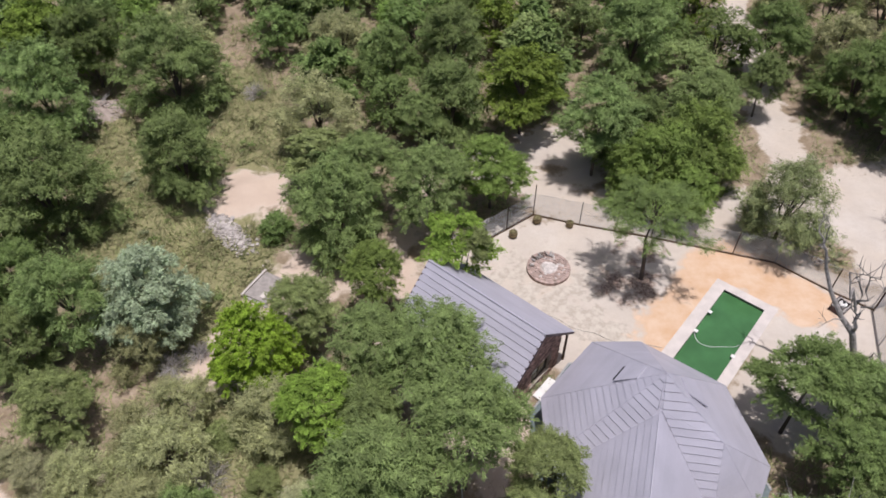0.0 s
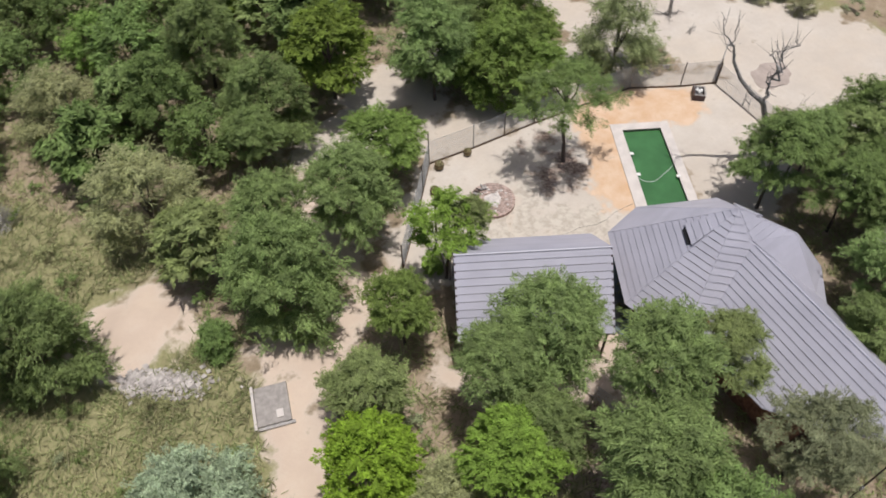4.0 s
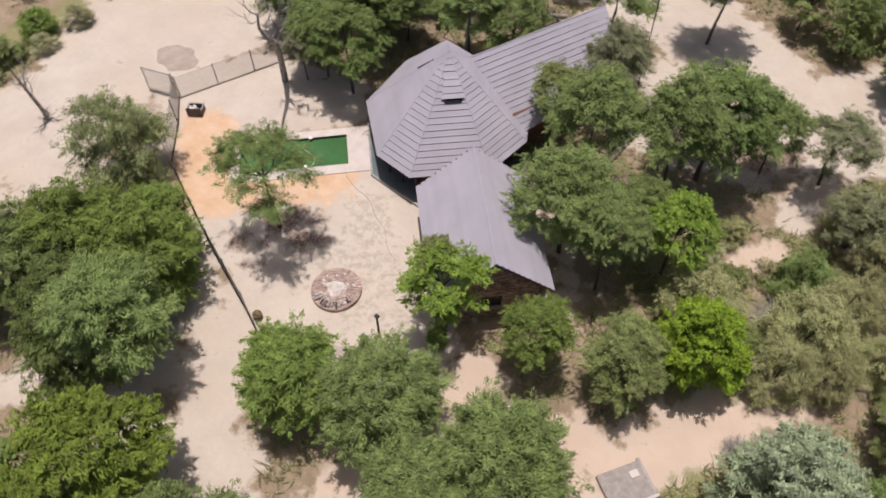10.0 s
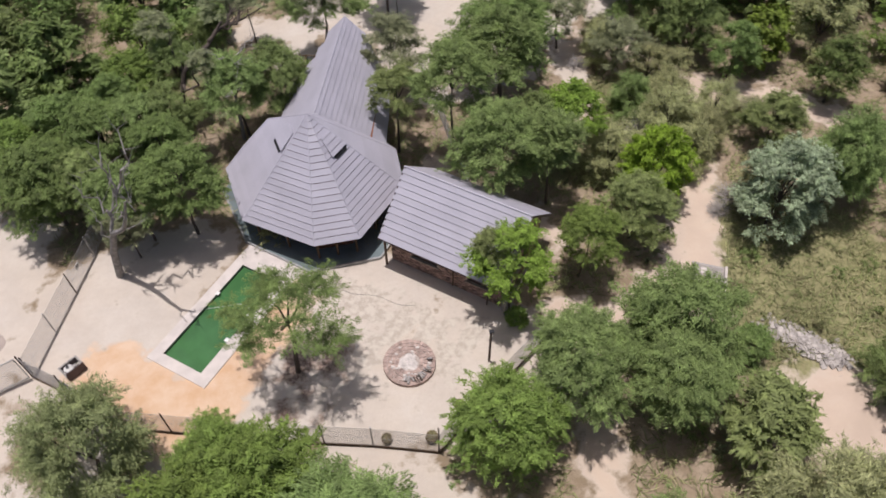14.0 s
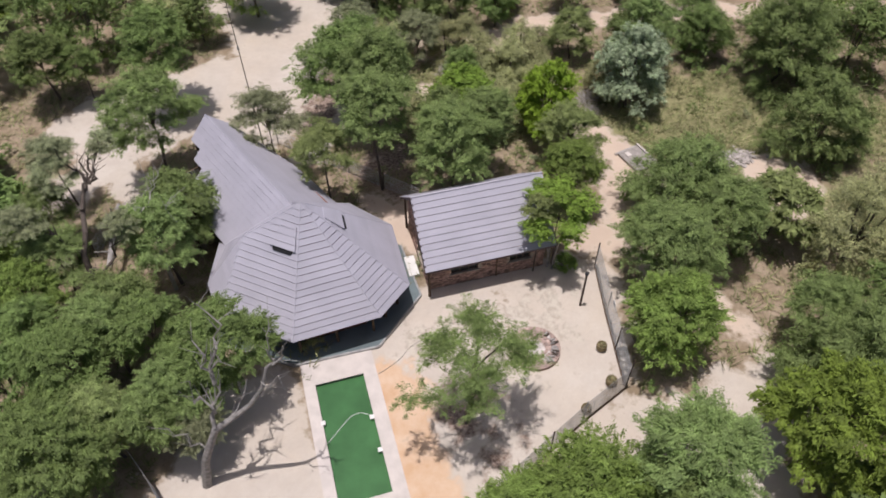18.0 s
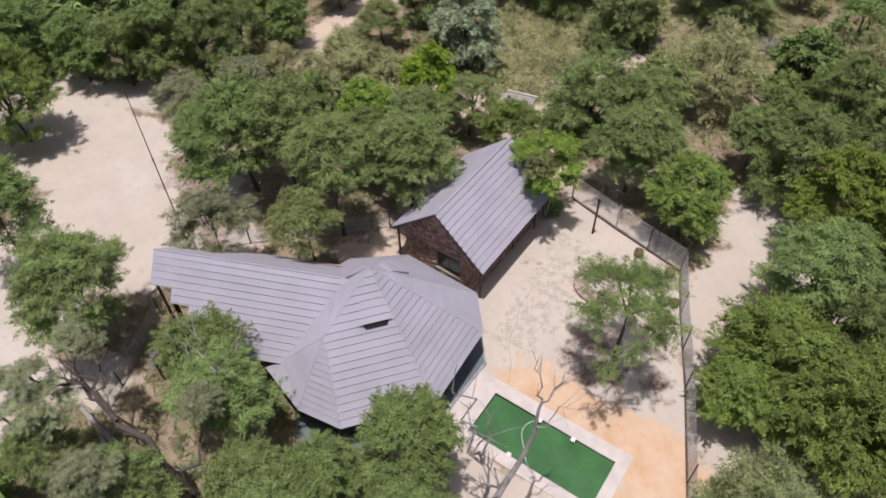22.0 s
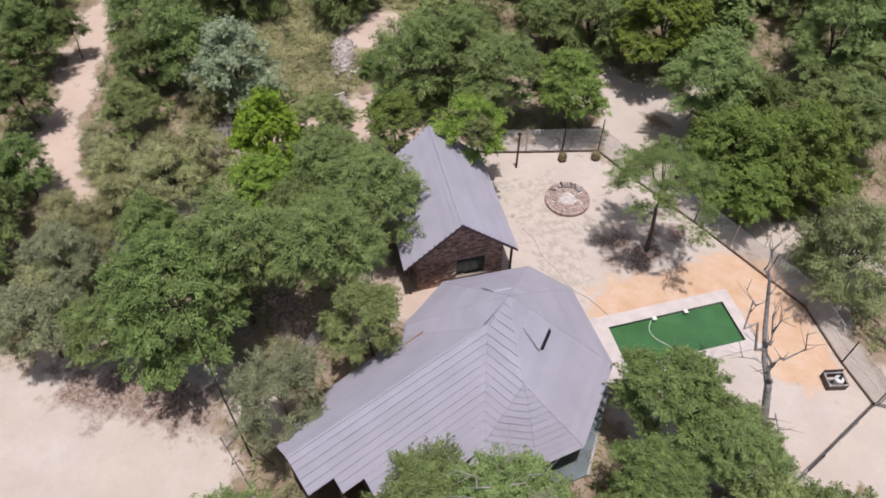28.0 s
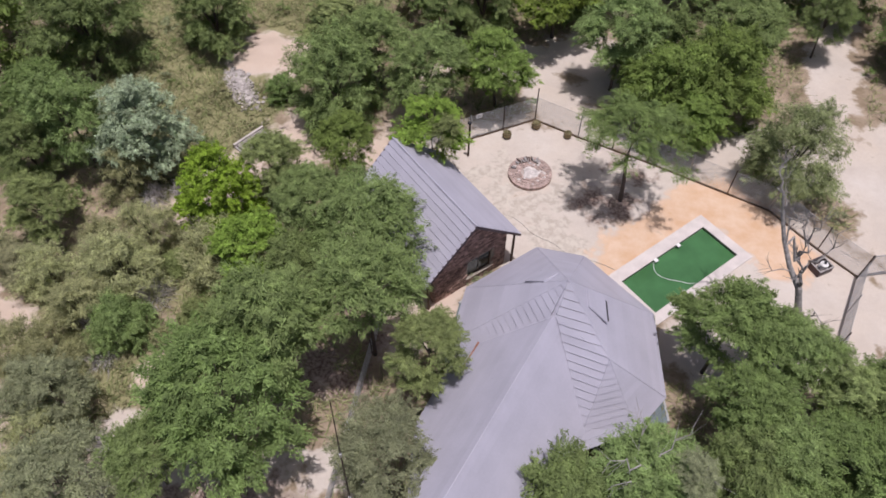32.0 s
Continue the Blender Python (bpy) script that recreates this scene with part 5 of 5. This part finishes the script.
TREES_WEST = [
    (-20.0, -7.8, 3.0, 4.4, "dark"),
    (-10.9, -6.6, 3.5, 5.8, "lush"),
    (-17.9, -3.6, 2.6, 4.3, "dark"),
    (-17.0, -0.2, 2.5, 4.5, "mid"),
    (-15.9, 3.1, 2.9, 5.4, "dark"),
    (-18.0, 5.6, 2.6, 4.3, "mid"),
    (-12.4, 6.1, 1.6, 1.7, "olive"),
    (-9.3, 5.8, 2.5, 3.9, "pale"),
    (-12.6, 7.8, 2.1, 2.0, "olive"),
    (-19.1, 8.5, 2.5, 4.5, "mid"),
    (-13.0, 9.4, 2.4, 2.7, "pale"),
    (-14.8, 11.0, 2.0, 2.0, "olive"),
        (-16.3, 11.8, 1.9, 2.0, "olive"),
    (-20.8, 12.2, 2.0, 3.6, "dark"),
    (-12.2, 14.2, 1.8, 2.2, "mid"),
    (-14.4, 14.6, 2.2, 2.2, "olive"),
    (-26.6, 16.0, 2.1, 4.0, "dark"),
]
TREES_WEST_B = [
    (-17.6, 16.2, 1.9, 2.2, "olive"),
    (-13.7, 17.3, 2.4, 2.6, "olive"),
    (-15.6, 18.6, 1.7, 2.2, "olive"),
    (-8.7, 19.4, 2.3, 2.7, "olive"),
    (-19.9, 19.6, 2.2, 3.0, "light"),
    (-31.5, 20.2, 2.4, 4.2, "dark"),
    (-13.7, 20.2, 2.0, 2.4, "olive"),
    (-10.1, 22.75, 2.6, 4.6, "bright"),
    (-30.7, 23.0, 1.2, 3.2, "dark"),
    (-23.3, 23.6, 2.3, 3.4, "mid"),
    (-17.0, 24.0, 1.9, 2.3, "olive"),
    (-7.9, 25.6, 2.3, 3.6, "light"),
    (-20.8, 25.4, 2.7, 5.4, "mid"),
    (-16.6, 26.2, 3.0, 4.8, "silver"),
    (-28.3, 26.6, 2.3, 3.4, "mid"),
    (-25.8, 28.6, 2.3, 3.2, "dark"),
    (-11.2, 34.4, 1.3, 1.1, "dark"),
    (-25.8, 34.9, 4.3, 5.4, "mid"),
]
TREES_WEST_C = [
    (-18.4, 39.4, 3.4, 4.2, "mid"),
    (-9.3, 43.9, 3.3, 4.7, "olive"),
    (-30.3, 46.1, 3.8, 5.4, "mid"),
    (-21.5, 49.3, 4.4, 5.4, "mid"),
    (-29.3, 52.8, 3.2, 5.4, "dark"),
    (-33.3, 53.7, 3.7, 5.4, "green"),
    (-8.9, 55.9, 3.4, 3.2, "olive"),
]
TREES_NORTH = [
    (-6.8, 33.9, 3.7, 4.5, "mid"),
    (-0.9, 35.2, 3.1, 4.8, "mid"),
    (16.3, 35.7, 2.1, 3.4, "lush"),
    (-5.0, 37.1, 2.3, 4.9, "mid"),
    (3.1, 37.2, 2.7, 4.2, "lush"),
    (14.6, 38.0, 3.6, 4.1, "lush"),
    (40.5, 39.5, 2.0, 2.4, "dark"),
    (17.6, 39.8, 3.7, 4.4, "lush"),
    (11.0, 41.0, 3.0, 5.9, "mid"),
    (13.4, 41.9, 3.4, 4.3, "dark"),
    (38.9, 42.2, 1.8, 2.2, "mid"),
    (18.6, 43.2, 3.0, 5.2, "mid"),
    (33.6, 43.5, 2.8, 4.6, "dark"),
    (-1.9, 43.6, 2.0, 4.0, "mid"),
    (20.2, 45.2, 2.1, 4.7, "mid"),
    (5.9, 45.7, 3.3, 5.6, "green"),
    (0.6, 45.8, 3.4, 4.4, "mid"),
]
TREES_NORTH_B = [
    (36.5, 47.0, 3.0, 5.0, "dark"),
    (32.4, 48.0, 3.4, 5.0, "dark"),
    (25.1, 48.4, 2.0, 4.4, "mid"),
    (22.3, 34.0, 3.1, 4.6, "thin"),
    (35.9, 41.3, 1.9, 1.7, "dark"),
    (37.6, 36.8, 1.2, 0.8, "lush"),
    (38.9, 34.0, 1.5, 0.9, "light"),
    (37.9, 31.4, 1.1, 0.7, "scrub"),
    (39.9, 30.6, 1.6, 1.0, "lush"),
    (38.8, 28.0, 1.3, 0.8, "scrub"),
    (40.6, 36.0, 1.7, 1.2, "mid"),
    (-4.1, 50.1, 2.6, 5.4, "dark"),
    (0.7, 52.8, 3.2, 5.4, "mid"),
    (15.9, 53.7, 3.7, 5.4, "mid"),
    (27.4, 53.7, 3.2, 5.4, "dark"),
]
TREES_EAST = [
    (16.2, 3.1, 1.7, 4.1, "mid"),
    (18.6, 7.6, 2.2, 4.8, "mid"),
    (22.5, 10.5, 2.1, 4.6, "dark"),
    (14.6, 11.3, 2.5, 5.3, "mid"),
    (11.8, 9.9, 2.6, 4.4, "mid"),
    (13.6, 0.2, 1.7, 4.8, "pale"),
    (21.3, 8.6, 2.1, 4.6, "lush"),
    (22.2, 19.2, 1.8, 4.3, "mid"),
    (21.3, 20.8, 1.5, 3.5, "pale"),
    (25.0, 12.4, 2.7, 4.5, "dark"),
    (18.9, 12.8, 2.2, 4.6, "mid"),
    (20.3, 13.6, 2.2, 4.8, "mid"),
    (22.7, 14.1, 2.3, 4.9, "dark"),
    (28.6, 14.3, 2.6, 4.4, "lush"),
    (19.1, 15.7, 2.1, 4.7, "dark"),
    (25.8, 17.0, 3.1, 4.5, "dark"),
    (23.9, 17.4, 1.9, 4.4, "light"),
    (18.0, 19.6, 2.6, 5.3, "dark"),
    (20.6, 19.4, 2.1, 4.6, "mid"),
]
TREES_SOUTH = [
    (7.0, -10.6, 2.6, 4.5, "dark"),
    (5.3, -8.3, 1.6, 3.8, "dark"),
    (2.6, -2.1, 3.0, 6.4, "dark"),
    (8.0, 3.3, 3.2, 6.2, "mid"),
    (-6.2, 7.4, 1.9, 4.4, "mid"),
]
TREE_ROWS = (TREES_MIDDLE, TREES_WEST, TREES_WEST_B, TREES_WEST_C, TREES_NORTH, TREES_NORTH_B, TREES_EAST, TREES_SOUTH)
for rows in TREE_ROWS:
    for row in rows:
        standing = tree(*row, bushy=rows in (TREES_WEST, TREES_WEST_B, TREES_WEST_C, TREES_NORTH_B))
        if row[4] == "open":
            # pale bent stems under its loose crown
            for k, (dx, dy) in enumerate(((0.55, 0.2), (-0.3, 0.5), (0.1, -0.55), (-0.6, -0.2))):
                part("stem", tube([(dx * 0.35, dy * 0.35, -0.1), (dx * 0.6, dy * 0.5, 1.4), (dx * 0.8, dy * 1.1, 2.8), (dx * 1.6, dy * 1.5, 4.6)], [0.075, 0.06, 0.05, 0.02], 6), M_SNAG, standing)
tree(12.45, 30.7, 3.5, 6.2, "yard", flat=0.45, foot=4.6)

# ---- woodland all round, where no track, yard or clearing lies ----
PLACED = [(row[0], row[1], row[2]) for rows in TREE_ROWS for row in rows] + [(40, 31, 3.5), (41, 36, 3.0), (12.3, 30.6, 3.0), (10, 18, 7.5), (8.5, 10, 4.5), (2.2, 24.5, 4.8), (18, 26, 6)]
ZONES = SAND_YARD + SAND_NORTH + SAND_EAST + SAND_SOUTH + PATH_WEST + GRASSY
fill_rng = random.Random(21)


def clear_of(x, y, r):
    a, b = np.array([x]), np.array([y])
    return near(a, b, ZONES)[0] < -0.75 * r and all(math.hypot(x - p[0], y - p[1]) > (0.76 if y < 45 else 0.7) * (r + p[2]) for p in PLACED)


for _ in range(6000):
    a, d = fill_rng.uniform(0, math.tau), 64 * math.sqrt(fill_rng.random())
    x, y, r = 8 + d * math.cos(a), 22 + d * math.sin(a), fill_rng.uniform(2.2, 4.2)
    if clear_of(x, y, r):
        PLACED.append((x, y, r))
        tree(x, y, r, min(4.6, 0.9 + 1.1 * r), fill_rng.choice(("mid", "mid", "dark", "dark", "dark", "lush", "green", "olive", "light")), protos=FAR_PROTO, bushy=True)

# the scrub thicket between the south track and the lime tree
THICKET = [(-20, 17.5, -16, 19, 2.2), (-17, 13, -9, 16, 2.8), (-14, 20, -8, 19, 2.2), (-9, 14, -6, 17.5, 1.8), (-13, 8.5, -9, 7.5, 2.2)]
thick_rng = random.Random(31)
scrub_at = [(row[0], row[1], row[2]) for rows in TREE_ROWS for row in rows]
for _ in range(900):
    x, y, r = thick_rng.uniform(-23, -4), thick_rng.uniform(5, 22), thick_rng.uniform(1.0, 1.8)
    a, b = np.array([x]), np.array([y])
    if near(a, b, THICKET)[0] > 0 and near(a, b, PATH_WEST + SAND_SOUTH)[0] < -0.6 * r and all(math.hypot(x - p[0], y - p[1]) > 0.74 * (r + p[2]) for p in scrub_at):
        scrub_at.append((x, y, r))
        PLACED.append((x, y, r))
        tree(x, y, r, 0.55 * r, thick_rng.choice(("scrub", "scrub", "olive", "scrub", "light")))

# leafless grey bushes in and beside the thicket
def bare_bush(x, y, r, seed):
    rng = np.random.default_rng(seed)
    bm = bmesh.new()
    for _ in range(150):
        d = rng.normal(size=3)
        d[2] = abs(d[2]) * 0.8
        d /= np.linalg.norm(d)
        a = Vector(d * r * rng.uniform(0.05, 0.4))
        b = Vector(d * r * rng.uniform(0.7, 1.0)) + Vector(rng.normal(size=3) * 0.12 * r)
        a.z, b.z = max(a.z, 0.02), max(b.z, 0.05)
        m = a.lerp(b, 0.5) + Vector(rng.normal(size=3) * 0.07 * r)
        tube([a, m, b], [0.014, 0.01, 0.004], 3, bm)
        for _ in range(2):
            tube([m, m.lerp(b, 0.6) + Vector(rng.normal(size=3) * 0.16 * r)], [0.008, 0.004], 3, bm)
    root = thing("bare_bush", (x, y, 0), "leafless grey bush of tangled dry twigs", "bush", "bare bushes")
    return part("branchwork", bm, M_DEAD, root)


for k, (x, y, r) in enumerate(((-12.8, 6.3, 1.3), (-10.3, 8.4, 1.0), (-14.0, 14.4, 1.3), (-12.6, 12.6, 1.1), (-11.9, 16.7, 1.4), (-15.4, 23.6, 1.2), (-14.2, 24.6, 0.9), (-15.8, 51.2, 1.3), (9.5, 6.3, 0.9))):
    bare_bush(x, y, r, 60 + k)

# low bushes between the trees
BUSH = [crown_mesh("bush_leaves", k, 50 + i, 6, 60, 16, 0.14, 0.05, 0.3, 0.16)[0] for i, k in enumerate(("mid", "olive", "dark", "pale"))]


def bush(x, y, r, k):
    o = new("low_bush", BUSH[k])
    o.matrix_basis = Matrix.LocRotScale((x, y, 0.45 * r), Euler((0, 0, fill_rng.uniform(0, 6))), (r, r, r * 0.8))
    return tagged(o, "low scrubby bush growing in the sandy soil", "bush", "low bushes")


count = 0
for _ in range(4000):
    a, d = fill_rng.uniform(0, math.tau), 46 * math.sqrt(fill_rng.random())
    x, y, r = 4 + d * math.cos(a), 22 + d * math.sin(a), fill_rng.uniform(0.35, 0.95)
    if count < 210 and near(np.array([x]), np.array([y]), ZONES[: -len(GRASSY)])[0] < -0.3 and all(math.hypot(x - p[0], y - p[1]) > 0.6 * p[2] for p in PLACED):
        bush(x, y, r, fill_rng.randrange(4))
        count += 1

# the far woods
frng = np.random.default_rng(4)
quads = []
for _ in range(420):
    a, d = frng.uniform(0, math.tau), math.sqrt(frng.uniform(62 ** 2, 135 ** 2))
    c = np.array([8 + d * math.cos(a), 22 + d * math.sin(a), 3.2])
    r, n = frng.uniform(2.5, 4.2), 300
    v = frng.normal(size=(n, 3))
    v /= np.linalg.norm(v, axis=1)[:, None]
    v[:, 2] = np.abs(v[:, 2]) * 1.2 - 0.4
    p = c + v * r * frng.uniform(0.75, 1.05, n)[:, None]
    t = np.cross(v, frng.normal(size=(n, 3)))
    t /= np.linalg.norm(t, axis=1)[:, None]
    w = np.cross(t, v + frng.normal(size=(n, 3)) * 0.4)
    s = r * 0.16
    quads.append(np.stack([p - t * s, p + w * s * 0.6, p + t * s, p - w * s * 0.6], 1).reshape(-1, 3))
tagged(new("far_woodland", leaf_object("far_woodland", np.concatenate(quads), LEAF["mid"])), "far grey-green bushveld woodland reaching the horizon", "woodland", kind="stuff")

# grass tufts on the open bush ground
gq = []
grng = np.random.default_rng(9)
gx, gy = grng.uniform(-45, 40, 52000), grng.uniform(-15, 65, 52000)
grassy, sandy = near(gx, gy, GRASSY), near(gx, gy, ZONES[: -len(GRASSY)])
keep = (sandy < -0.4) & ((grassy > -0.5) | (grng.random(52000) < 0.6))
gx, gy = gx[keep], gy[keep]
n = len(gx)
for blade in range(6):
    a, lean = grng.uniform(0, math.tau, n), grng.uniform(0.5, 1.5, n)
    h, w = grng.uniform(0.12, 0.38, n), grng.uniform(0.015, 0.035, n)
    bx, by = gx + grng.normal(0, 0.12, n), gy + grng.normal(0, 0.12, n)
    tx, ty = bx + np.cos(a) * lean * h * 1.6, by + np.sin(a) * lean * h * 1.6
    px, py = -np.sin(a) * w, np.cos(a) * w
    z = np.zeros(n)
    gq.append(np.stack([np.stack([bx - px, by - py, z], -1), np.stack([bx + px, by + py, z], -1), np.stack([tx + px * 0.4, ty + py * 0.4, h], -1), np.stack([tx - px * 0.4, ty - py * 0.4, h * 0.95], -1)], 1))
gq = np.concatenate(gq)
half = len(gq) // 2
order = grng.permutation(len(gq))
tagged(new("green_grass", leaf_object("green_grass", gq[order[:half]].reshape(-1, 3), M_GRASS)), "sparse green bush grass in tufts", "grass", kind="stuff")
tagged(new("dry_grass", leaf_object("dry_grass", gq[order[half:]].reshape(-1, 3), M_STRAW)), "dry straw-coloured grass in tufts", "grass", kind="stuff")
